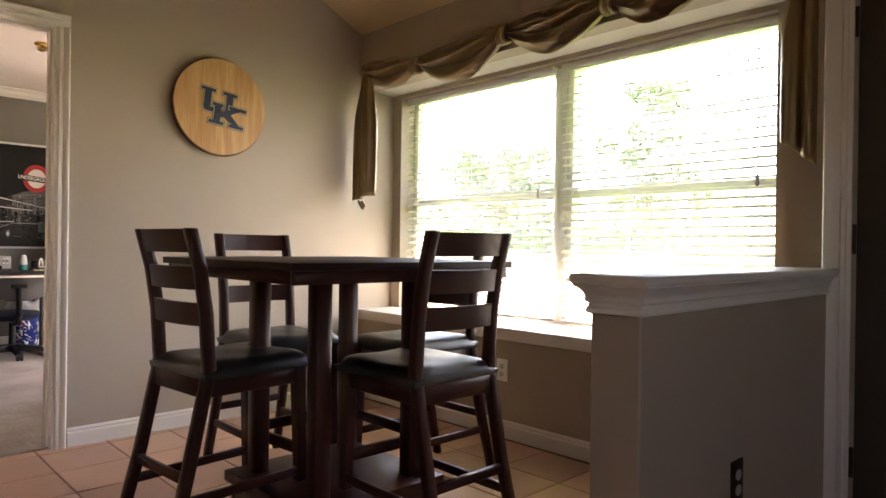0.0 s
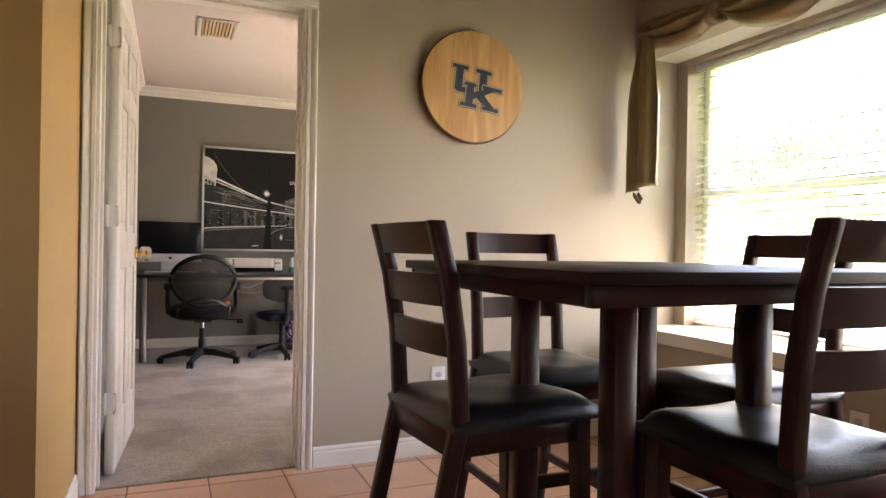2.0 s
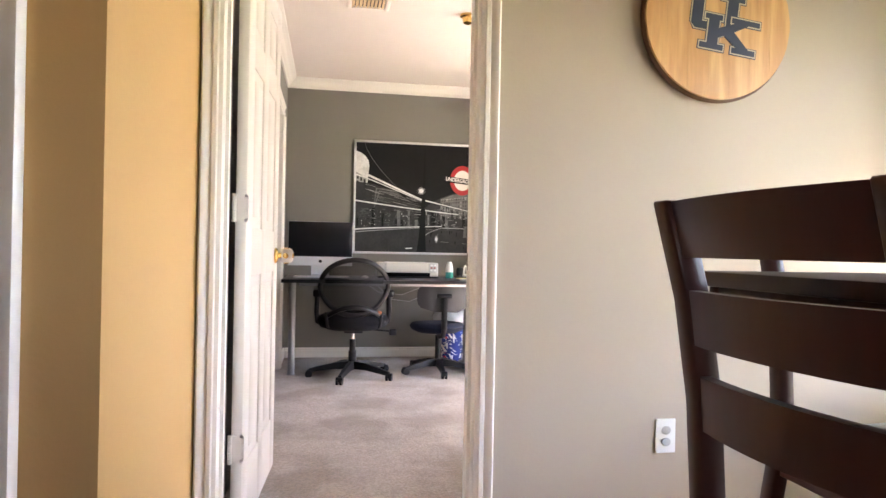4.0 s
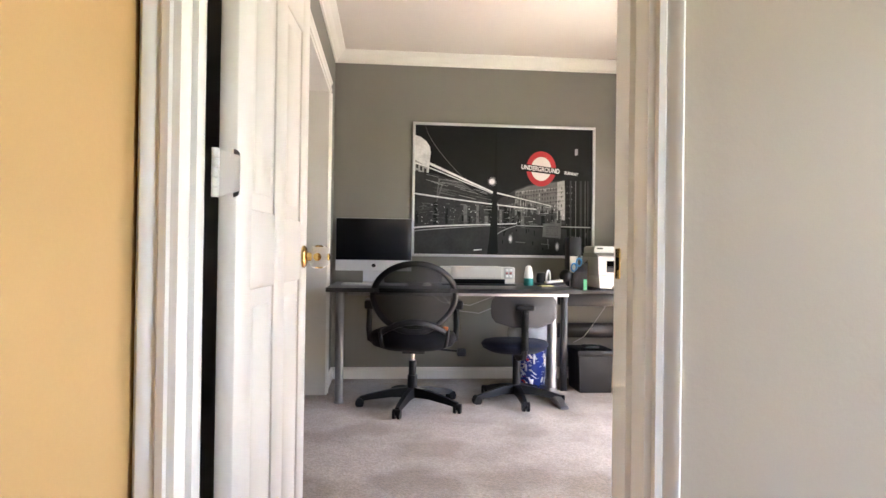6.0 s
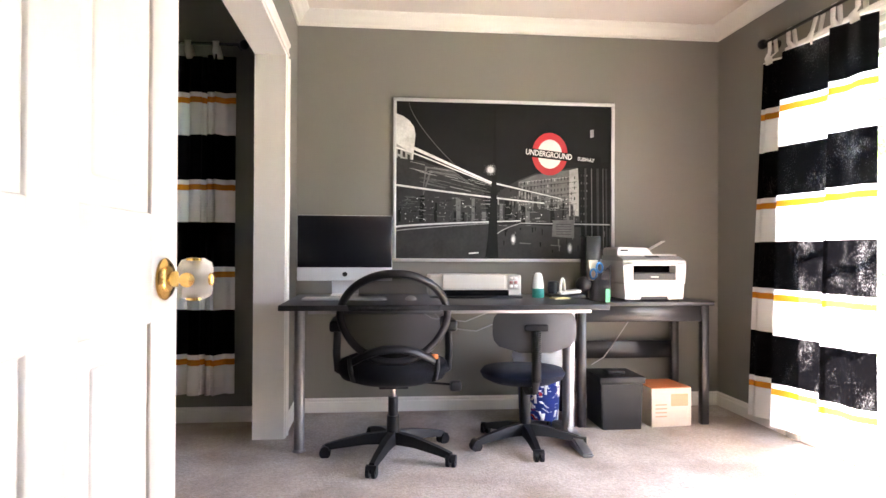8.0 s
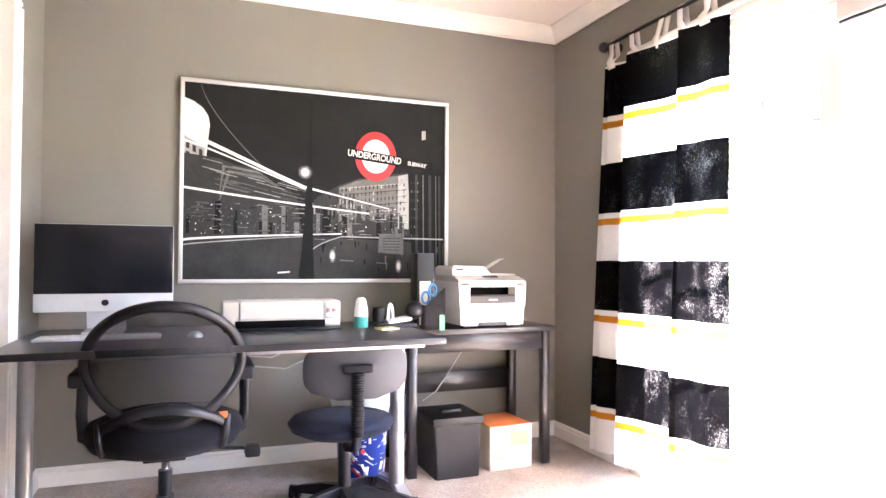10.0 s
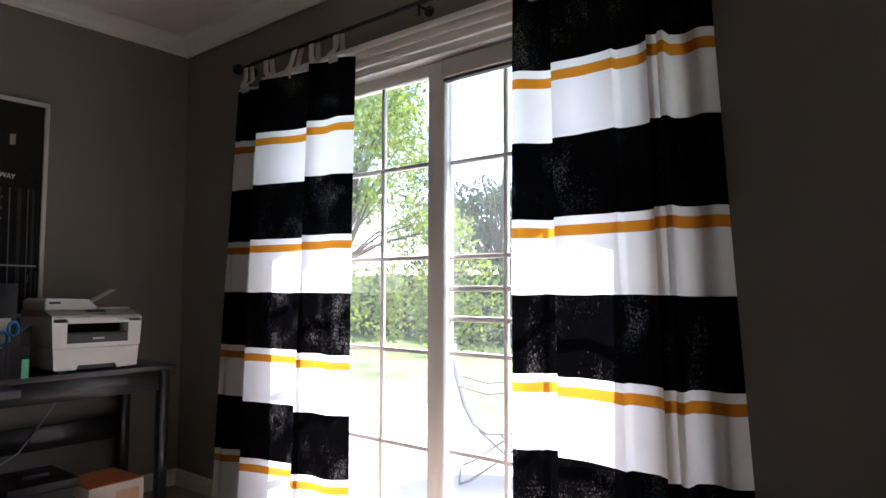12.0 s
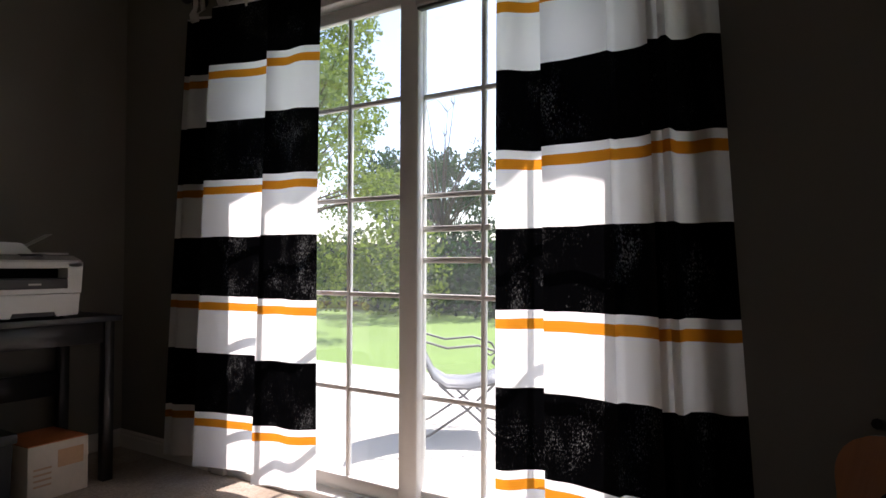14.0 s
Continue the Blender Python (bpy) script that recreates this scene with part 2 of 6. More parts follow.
def stripe_cloth(name, through_light=0.6, pinholes=0.10):
    """Wide black and white bands with a thin mustard line, 0.495 m apart, in thin cotton; the black weave is loose in patches."""
    mt = bpy.data.materials.new(name)
    mt.use_nodes = True
    n, l = mt.node_tree.nodes, mt.node_tree.links
    bs = n["Principled BSDF"]
    co, sep = n.new("ShaderNodeTexCoord"), n.new("ShaderNodeSeparateXYZ")
    l.new(co.outputs["Object"], sep.inputs[0])
    wave = n.new("ShaderNodeTexNoise")
    wave.inputs["Scale"].default_value = 6.0
    l.new(co.outputs["Object"], wave.inputs["Vector"])
    off = n.new("ShaderNodeMath")
    off.operation = "MULTIPLY_ADD"
    l.new(wave.outputs["Fac"], off.inputs[0])
    off.inputs[1].default_value = 0.012
    l.new(sep.outputs["Z"], off.inputs[2])
    turn = n.new("ShaderNodeMath")
    turn.operation = "MULTIPLY_ADD"
    l.new(off.outputs[0], turn.inputs[0])
    turn.inputs[1].default_value = 1 / 0.495
    turn.inputs[2].default_value = -0.067 / 0.495 - 0.012
    frac = n.new("ShaderNodeMath")
    frac.operation = "FRACT"
    l.new(turn.outputs[0], frac.inputs[0])
    ramp = n.new("ShaderNodeValToRGB")
    ramp.color_ramp.interpolation = "CONSTANT"
    e = ramp.color_ramp.elements
    e[0].position, e[0].color = 0.0, (0.86, 0.85, 0.83, 1)
    e[1].position, e[1].color = 0.365, (0.58, 0.215, 0.014, 1)
    for p, c in ((0.43, (0.86, 0.85, 0.83, 1)), (0.485, (0.0009, 0.0009, 0.0011, 1))):
        x = e.new(p)
        x.color = c
    l.new(frac.outputs[0], ramp.inputs["Fac"])
    dark = n.new("ShaderNodeMath")
    dark.operation = "GREATER_THAN"
    l.new(frac.outputs[0], dark.inputs[0])
    dark.inputs[1].default_value = 0.485
    grain = n.new("ShaderNodeTexNoise")
    grain.inputs["Scale"].default_value = 420.0
    gm = n.new("ShaderNodeMapping")
    gm.inputs["Scale"].default_value = (1.0, 1.0, 0.55)
    l.new(co.outputs["Object"], gm.inputs["Vector"])
    l.new(gm.outputs["Vector"], grain.inputs["Vector"])
    tint = n.new("ShaderNodeMix")
    tint.data_type, tint.blend_type = "RGBA", "MULTIPLY"
    tint.inputs["Factor"].default_value = 0.25
    l.new(ramp.outputs["Color"], tint.inputs["A"])
    l.new(grain.outputs["Color"], tint.inputs["B"])
    l.new(ramp.outputs["Color"], bs.inputs["Base Color"])
    bs.inputs["Roughness"].default_value = 0.9
    bs.inputs["Specular IOR Level"].default_value = 0.15
    bp = n.new("ShaderNodeBump")
    bp.inputs["Strength"].default_value, bp.inputs["Distance"].default_value = 0.15, 0.001
    l.new(grain.outputs["Fac"], bp.inputs["Height"])
    l.new(bp.outputs["Normal"], bs.inputs["Normal"])
    tr, mix = n.new("ShaderNodeBsdfTranslucent"), n.new("ShaderNodeMixShader")
    l.new(ramp.outputs["Color"], tr.inputs["Color"])
    mix.inputs[0].default_value = through_light
    l.new(bs.outputs[0], mix.inputs[1])
    l.new(tr.outputs[0], mix.inputs[2])
    # loose threads in the black weave that let light through, in patches
    patch, pin = n.new("ShaderNodeTexNoise"), n.new("ShaderNodeTexNoise")
    patch.inputs["Scale"].default_value, patch.inputs["Detail"].default_value = 12.0, 3.0
    pin.inputs["Scale"].default_value, pin.inputs["Detail"].default_value = 260.0, 2.0
    l.new(gm.outputs["Vector"], patch.inputs["Vector"])
    l.new(gm.outputs["Vector"], pin.inputs["Vector"])
    add = n.new("ShaderNodeMath")
    add.operation = "MULTIPLY_ADD"
    l.new(patch.outputs["Fac"], add.inputs[0])
    add.inputs[1].default_value = 0.8
    l.new(pin.outputs["Fac"], add.inputs[2])
    gate = n.new("ShaderNodeMapRange")
    gate.inputs["From Min"].default_value, gate.inputs["From Max"].default_value = 1.03, 1.38
    gate.inputs["To Max"].default_value = pinholes
    l.new(add.outputs[0], gate.inputs["Value"])
    both = n.new("ShaderNodeMath")
    both.operation = "MULTIPLY"
    l.new(gate.outputs[0], both.inputs[0])
    l.new(dark.outputs[0], both.inputs[1])
    hole, more = n.new("ShaderNodeBsdfTranslucent"), n.new("ShaderNodeMixShader")
    hole.inputs["Color"].default_value = (0.85, 0.85, 0.83, 1)
    l.new(both.outputs[0], more.inputs[0])
    l.new(mix.outputs[0], more.inputs[1])
    l.new(hole.outputs[0], more.inputs[2])
    l.new(more.outputs[0], n["Material Output"].inputs["Surface"])
    return mt


TAUPE = material("taupe wall paint", (0.44, 0.365, 0.28), 0.7, grain=0.03, grain_size=300, stain=0.04, stain_size=1.2, bump=0.10, bump_size=90)
GOLD = material("tan wall paint", (0.48, 0.29, 0.105), 0.7, grain=0.03, grain_size=300, stain=0.04, stain_size=1.2, bump=0.10, bump_size=90)
OLIVE = material("grey olive wall paint", (0.206, 0.198, 0.170), 0.7, grain=0.03, grain_size=300, stain=0.05, stain_size=1.2, bump=0.10, bump_size=90)
CEIL = material("matt ceiling paint", (0.72, 0.66, 0.60), 0.9, grain=0.03, grain_size=200, stain=0.03, bump=0.2, bump_size=120)
CEIL_TAN = material("tan ceiling paint", (0.66, 0.50, 0.30), 0.9, grain=0.03, grain_size=200, stain=0.03, bump=0.2, bump_size=120)
WHITE = material("white semi-gloss trim paint", (0.80, 0.775, 0.715), 0.42, grain=0.01, grain_size=120, stain=0.035, stain_size=3, bump=0.0)
VINYL = material("white vinyl window frame", (0.78, 0.77, 0.74), 0.4, grain=0.02, stain=0.04, bump=0.02)
BLIND = thin_cloth("white blind slat", (0.88, 0.88, 0.86), 0.35)
CARPET = material("beige cut-pile carpet", (0.40, 0.335, 0.275), 0.95, grain=0.17, grain_size=85, stain=0.30, stain_size=2.6, bump=1.0, bump_size=110, sheen=0.3, spec=0.1, second=(0.23, 0.18, 0.13))
tufted(CARPET, 0.36, 0.64)
TILE = material("terracotta beige floor tile", (0.63, 0.38, 0.265), 0.38, grain=0.06, grain_size=40, stain=0.12, stain_size=5, bump=0.10, bump_size=14, per_object=0.10)
GROUT = material("brown grout", (0.16, 0.11, 0.08), 0.9, grain=0.15, bump=0.3)
ESPRESSO = material("espresso-stained wood", (0.044, 0.013, 0.009), 0.38, grain=0.25, grain_size=30, stain=0.2, stain_size=4, bump=0.05, stretch=(1, 1, 0.12), spec=0.28)
LEATHER = material("black bonded leather", (0.012, 0.012, 0.014), 0.33, grain=0.1, grain_size=120, stain=0.1, bump=0.25, bump_size=260)
PINE = material("varnished wood boards", (0.56, 0.30, 0.115), 0.35, grain=0.12, grain_size=22, stain=0.16, stain_size=4, bump=0.04, stretch=(1, 6, 0.6), coat=0.2, second=(0.63, 0.38, 0.165))
BARK = material("dark wood rim", (0.10, 0.045, 0.02), 0.6, grain=0.3, grain_size=30, bump=0.3)
NAVY = material("dark navy paint", (0.018, 0.026, 0.055), 0.5)
EDGE = material("pale routed edge", (0.50, 0.42, 0.30), 0.6)
SATIN = material("bronze satin", (0.28, 0.20, 0.10), 0.36, 0.25, grain=0.08, grain_size=200, stain=0.15, stain_size=8, bump=0.1, bump_size=400, sheen=0.1, stretch=(1, 1, 0.5))
BLACK = material("black plastic", (0.010, 0.010, 0.011), 0.45, grain=0.1, grain_size=200, stain=0.08, bump=0.08, bump_size=500, spec=0.32)
BLACKWOOD = material("black-brown veneer", (0.019, 0.0185, 0.020), 0.33, grain=0.25, grain_size=40, stain=0.15, bump=0.04, stretch=(1, 0.1, 1))
FABRIC = material("black seat fabric", (0.008, 0.008, 0.010), 0.95, grain=0.3, grain_size=500, bump=0.4, bump_size=600, sheen=0.04, spec=0.15)
NAVYFAB = material("dark blue seat fabric", (0.012, 0.016, 0.032), 0.95, grain=0.3, grain_size=500, bump=0.4, bump_size=600, sheen=0.05, spec=0.2)
GREYPLAST = material("charcoal grey plastic", (0.045, 0.045, 0.048), 0.55, bump=0.1, bump_size=500)
NET = thin_cloth("black mesh net", (0.012, 0.012, 0.013), 0.1, 0.24)
STEEL = material("brushed silver metal", (0.40, 0.40, 0.41), 0.40, 0.85, grain=0.1, grain_size=120, stain=0.06, bump=0.03)
CHROME = material("chrome", (0.42, 0.42, 0.43), 0.12, 1.0, bump=0.0)
BRASS = material("polished brass", (0.72, 0.48, 0.16), 0.2, 1.0, stain=0.15, bump=0.0)
DARKBRASS = material("dark bronze hinge", (0.05, 0.035, 0.025), 0.45, 0.8)
ALU = material("satin aluminium", (0.66, 0.67, 0.68), 0.4, 0.2, grain=0.03, bump=0.0)
PLASTIC = material("white plastic", (0.78, 0.78, 0.75), 0.4, grain=0.02, stain=0.03, bump=0.02)
PALEGREY = material("pale grey plastic", (0.50, 0.49, 0.47), 0.45, grain=0.02, stain=0.03, bump=0.02)
SCREEN = material("black glass screen", (0.010, 0.010, 0.013), 0.2, grain=0.02, stain=0.0, bump=0.0, spec=0.25)
OFFWHITE = material("off-white machine plastic", (0.72, 0.72, 0.70), 0.45, grain=0.02, stain=0.05, stain_size=6, bump=0.03)
PUTTY = material("putty beige plastic", (0.56, 0.53, 0.46), 0.45, grain=0.02, stain=0.05, stain_size=6, bump=0.03)
TEAL = material("teal plastic", (0.02, 0.27, 0.25), 0.4)
BLUE = material("bright blue plastic", (0.03, 0.22, 0.55), 0.4)
ROYAL = material("royal blue printed metal", (0.012, 0.035, 0.22), 0.35, stain=0.2, stain_size=20)
RED = material("red print", (0.42, 0.014, 0.018), 0.5, bump=0.0)
ORANGE = material("orange printed card", (0.58, 0.17, 0.05), 0.6, grain=0.08, stain=0.15, stain_size=9)
CARD = material("pale printed card box", (0.68, 0.60, 0.51), 0.75, grain=0.05, stain=0.12, stain_size=9)
GREEN = material("green card", (0.10, 0.45, 0.22), 0.6)
YELLOW = material("yellow notepaper", (0.70, 0.62, 0.30), 0.8)
BAG = thin_cloth("clear plastic bag", (0.72, 0.74, 0.76), 0.4, 0.35)
CORD = material("grey cable", (0.42, 0.41, 0.40), 0.5)
PIC = material("dark print paper", (0.009, 0.009, 0.0095), 0.6, spec=0.2, grain=0.15, grain_size=14, stain=0.35, stain_size=3, bump=0.0)
PICS = [material("grey print ink %s" % w, (v, v, v * 0.98), 0.6, spec=0.2, grain=0.3, grain_size=55, stain=0.45, stain_size=9, bump=0.0) for w, v in (("deep", 0.006), ("dark", 0.035), ("middle", 0.13), ("light", 0.34), ("pale", 0.70))]
# near-black colour stands in for the darkness inside slots and holes
MATT = material("matt black recess darkness", (0.004, 0.004, 0.004), 0.95, spec=0.1, bump=0.0)
TOPWOOD = material("espresso tabletop", (0.022, 0.008, 0.0065), 0.5, grain=0.25, grain_size=30, stain=0.2, stain_size=4, bump=0.04, stretch=(1, 0.12, 1), spec=0.3)
GLASS = glass_material("window glass")
# stronger film, for the washed-out glare of the dining window
HAZY = glass_material("hazy window glass", 0.055)
STRIPE = stripe_cloth("striped cotton")
# copy of the striped cotton that passes little light, to look dimmer
STRIPE_DIMMED = stripe_cloth("dimmed striped cotton", 0.025, 0.0)
TABS = thin_cloth("white cotton", (0.78, 0.76, 0.72), 0.35)
CONCRETE = material("pale sunlit concrete", (0.50, 0.48, 0.44), 0.9, grain=0.12, grain_size=90, stain=0.12, stain_size=1.5, bump=0.3)
GRASS = material("mown lawn", (0.125, 0.215, 0.035), 0.9, grain=0.4, grain_size=45, stain=0.2, stain_size=0.6, bump=1.0, bump_size=60)
LEAF = leaf_material("green leaves", (0.14, 0.19, 0.055))
LEAF_DARK = leaf_material("dark evergreen leaves", (0.03, 0.06, 0.028))
TRUNK = material("grey-brown bark", (0.10, 0.075, 0.055), 0.95, grain=0.3, grain_size=20, bump=0.8, stretch=(1, 1, 0.2))
FENCEWOOD = material("weathered fence wood", (0.10, 0.085, 0.07), 0.9, grain=0.25, grain_size=20, stain=0.2, stretch=(1, 1, 0.1), per_object=0.2)
IRON = material("grey painted wrought iron", (0.16, 0.16, 0.165), 0.5, 0.3)
HOUSE = material("brick red siding", (0.30, 0.13, 0.10), 0.9, stain=0.15)
CEDAR = material("guitar cedar top", (0.42, 0.18, 0.075), 0.25, grain=0.12, grain_size=30, stain=0.1, stretch=(6, 1, 0.3), coat=0.4)
ROSEWOOD = material("rosewood", (0.055, 0.026, 0.016), 0.4, grain=0.25, grain_size=40)

# ---- large structure ----
WX0, WX1 = -3.39, -3.25        # wall between office and dining nook
BACK = -7.09                   # office back wall
SIDE_BACK = -6.91              # back wall of the side room
RIGHT = 3.05                   # office window wall
LEFT = 0.33                    # office side wall, with the cased opening
DOOR0, DOOR1, DOORTOP = 0.386, 1.18, 2.04
SLOPE = 0.48


def vault(y):
    return 2.41 + SLOPE * (3.03 - max(y, 0.6))


def wall_with_hole(name, axis, lo, hi, u0, u1, z0, z1, holes, mat, label):
    """A wall in pieces round its openings; holes are (u0, u1, z0, z1), in order."""
    bm = B()
    def put(a, b, c, d):
        if b - a > 1e-4 and d - c > 1e-4:
            if axis == "x":
                box(bm, lo, hi, a, b, c, d)
            else:
                box(bm, a, b, lo, hi, c, d)
    at = u0
    for a, b, c, d in holes:
        put(at, a, z0, z1)
        put(a, b, z0, c)
        put(a, b, d, z1)
        at = b
    put(at, u1, z0, z1)
    return structure(name, bm, mat, label)


# floors
floor = structure("floor", box(B(), WX1 - 0.03, 3.2, -3.0, 3.5, -0.12, -0.004), GROUT, "terracotta beige square tiles with brown grout")
structure("floor_carpet", box(B(), -7.3, WX1 - 0.03, -3.0, 3.2, -0.12, 0.005), CARPET, "beige cut-pile carpet with vacuum marks")

# the wall between the rooms: office face and dining face have their own paint
wall_with_hole("wall_door_dining", "x", -3.32, WX1, 0.15, 3.5, 0, 3.9, [(DOOR0 - 0.02, DOOR1 + 0.02, 0, DOORTOP + 0.02)], TAUPE, "smooth taupe painted wall with a doorway")
wall_with_hole("wall_door_office", "x", WX0, -3.32, -3.0, RIGHT, 0, 2.47, [(DOOR0 - 0.02, DOOR1 + 0.02, 0, DOORTOP + 0.02)], OLIVE, "grey olive painted wall with a doorway")
structure("wall_back", box(B(), BACK - 0.15, BACK, -0.1, RIGHT + 0.15, 0, 2.6), OLIVE, "grey olive painted wall behind the desks")
wall_with_hole("wall_back_side_room", "x", SIDE_BACK - 0.15, SIDE_BACK, -3.0, 0.18, 0, 2.6, [(-1.30, -0.24, 0.50, 1.95)], OLIVE, "grey olive painted wall with a window")
wall_with_hole("wall_window", "y", RIGHT, RIGHT + 0.15, BACK, WX0, 0, 2.6, [(-6.27, -4.33, 0, 2.03)], OLIVE, "grey olive painted wall with glazed patio doors")
wall_with_hole("wall_side", "y", LEFT - 0.15, LEFT, BACK, WX0, 0, 2.47, [(-6.54, -4.43, 0, 2.05)], OLIVE, "grey olive painted wall with a cased opening")
structure("wall_side_room_end", box(B(), -7.3, WX0, -3.15, -3.0, 0, 2.6), OLIVE, "plain painted wall")
structure("wall_tan", box(B(), WX1, -2.42, 0.18, 0.318, 0, 3.9), GOLD, "tan painted wall beside the doorway")
wall_with_hole("wall_hall", "x", -2.54, -2.42, -3.0, 0.18, 0, 3.9, [(-0.735, 0.105, 0, 2.04)], GOLD, "tan painted hall wall with a cased doorway")
structure("wall_hall_door_back", box(B(), -2.62, -2.545, -0.85, 0.17, 0, 2.1), WHITE, "white closed door in the hall")
structure("wall_window_low", box(B(), WX1, -0.30, 3.0, 3.12, 0, 0.517), TAUPE, "taupe painted wall below the window sill")
structure("wall_window_header", box(B(), WX1, -0.30, 3.0, 3.12, 2.06, 2.46), TAUPE, "taupe painted header above the window recess")
wall_with_hole("wall_bay", "y", 3.29, 3.52, WX1, -0.30, 0.3, 2.4, [(-3.165, -0.70, 0.57, 2.035)], TAUPE, "painted wall of the window recess")
structure("wall_recess_side", box(B(), -0.57, -0.30, 3.0, 3.29, 0.515, 2.06), TAUPE, "taupe painted side of the window recess")
structure("recess_ceiling", box(B(), WX1, -0.30, 3.12, 3.29, 2.06, 2.20), CEIL, "pale ceiling of the window recess")
structure("window_sill", box(B(), WX1, -0.57, 2.975, 3.40, 0.517, 0.582, 0.006, 2), WHITE, "deep white painted window sill")
wall_with_hole("wall_entry", "y", 2.86, 3.0, -0.42, 3.2, 0, 3.9, [(-0.31, 0.60, 0, 2.04)], TAUPE, "taupe painted wall with a dark door")
structure("half_wall", box(B(), -0.50, -0.378, 1.60, 2.86, 0, 0.875, 0.004, 1), TAUPE, "taupe painted half-height wall")
structure("wall_kitchen_side", box(B(), -2.54, 3.2, -3.15, -3.0, 0, 3.9), TAUPE, "plain painted wall")
# this wall's opening is invented, to let in fill light from behind the camera
wall_with_hole("wall_kitchen", "x", 3.2, 3.35, -3.0, 3.0, 0, 3.9, [(-0.8, 0.0, 1.15, 1.95)], TAUPE, "plain painted wall with an unseen opening added for fill light")
structure("ceiling", box(B(), -7.3, WX0 + 0.07, -3.0, 3.2, 2.47, 2.6), CEIL, "pale matt painted ceiling")
bm = B()
prism(bm, [(3.12, vault(3.12)), (0.6, vault(0.6)), (-3.0, vault(0.6)), (-3.0, vault(0.6) + 0.15), (0.6, vault(0.6) + 0.15), (3.12, vault(3.12) + 0.15)], "x", WX1, 3.2)
structure("ceiling_vaulted", bm, CEIL_TAN, "tan sloped ceiling")
# eave outside the patio doors; unseen slab added to block sun at the bay
structure("roof_eave", box(B(), -9.0, WX1 + 0.1, RIGHT + 0.15, 3.79, 2.35, 2.55), WHITE, "white painted eave")
structure("bay_sun_block", box(B(), WX1 - 0.3, 1.0, 3.52, 4.5, 2.42, 2.55), WHITE, "unseen white slab added over the bay window to block sun")

# crown moulding, as a stepped profile
CROWN = [(0, 0), (0.012, 0), (0.016, 0.016), (0.03, 0.03), (0.045, 0.055), (0.062, 0.068), (0.075, 0.075), (0.078, 0.085), (0, 0.085)]
bm = B()
prism(bm, [(BACK + u, 2.385 + v) for u, v in CROWN], "y", LEFT, RIGHT)
structure("trim_crown_back", bm, WHITE, "white crown moulding")
bm = B()
prism(bm, [(RIGHT - u, 2.385 + v) for u, v in CROWN], "x", BACK, WX0)
structure("trim_crown_window_wall", bm, WHITE, "white crown moulding")
bm = B()
prism(bm, [(LEFT + u, 2.385 + v) for u, v in CROWN], "x", BACK, WX0)
structure("trim_crown_side", bm, WHITE, "white crown moulding")

# baseboards with a small cap
BASE = [(0, 0), (0.014, 0), (0.014, 0.062), (0.009, 0.07), (0.011, 0.078), (0.004, 0.088), (0, 0.088)]


def baseboard(axis, wall, sign, lo, hi):
    bm = B()
    prism(bm, [(wall + sign * u, v * 1.05) for u, v in BASE], "y" if axis == "x" else "x", lo, hi)
    structure("baseboard", bm, WHITE, "white painted baseboard")


baseboard("x", WX1, 1, 1.25, 3.0)
baseboard("y", 3.0, -1, WX1, -0.50)
baseboard("y", 0.318, 1, -3.22, -2.42)
baseboard("x", BACK, 1, LEFT, RIGHT)
baseboard("x", SIDE_BACK, 1, -3.0, LEFT - 0.15)
baseboard("y", RIGHT, -1, BACK, -6.36)
baseboard("y", RIGHT, -1, -4.24, WX0)
baseboard("y", LEFT, 1, BACK, -6.62)
baseboard("x", WX0, -1, 1.25, RIGHT)


def casing(name, axis, face, sign, u0, u1, top, width=0.085, sides=(True, True), label="white moulded door casing"):
    """A moulded door casing, on the face of a wall, round an opening."""
    ob = thing(name, label, "door casing")
    ob["kind"] = "structure"
    prof = [(0, 0), (0, 0.010), (0.012, 0.012), (0.016, 0.019), (0.028, 0.019), (0.032, 0.013), (width - 0.025, 0.015), (width - 0.019, 0.022), (width - 0.006, 0.024), (width, 0.018), (width, 0)]
    for u, d, use in ((u0, -1, sides[0]), (u1, 1, sides[1])):
        if use:
            bm = B()
            prism(bm, [((face + sign * h, u + d * w) if axis == "x" else (u + d * w, face + sign * h)) for w, h in prof], "z", 0, top)
            part("side_casing", bm, WHITE, ob)
    bm = B()
    lo, hi = u0 - width * sides[0], u1 + width * sides[1]
    prism(bm, [(face + sign * h, top + w) for w, h in prof], "y" if axis == "x" else "x", lo, hi)
    part("head_casing", bm, WHITE, ob)
    return ob


def jamb(axis, lo, hi, u0, u1, top, stop=None):
    bm = B()
    if axis == "x":
        box(bm, lo, hi, u0 - 0.02, u0, 0, top)
        box(bm, lo, hi, u1, u1 + 0.02, 0, top)
        box(bm, lo, hi, u0 - 0.02, u1 + 0.02, top, top + 0.02)
        if stop:
            box(bm, stop, stop + 0.035, u0, u0 + 0.011, 0, top - 0.011)
            box(bm, stop, stop + 0.035, u1 - 0.011, u1, 0, top - 0.011)
            box(bm, stop, stop + 0.035, u0, u1, top - 0.011, top)
    else:
        box(bm, u0 - 0.02, u0, lo, hi, 0, top)
        box(bm, u1, u1 + 0.02, lo, hi, 0, top)
        box(bm, u0 - 0.02, u1 + 0.02, lo, hi, top, top + 0.02)
    return structure("trim_jamb", bm, WHITE, "white painted door jamb")


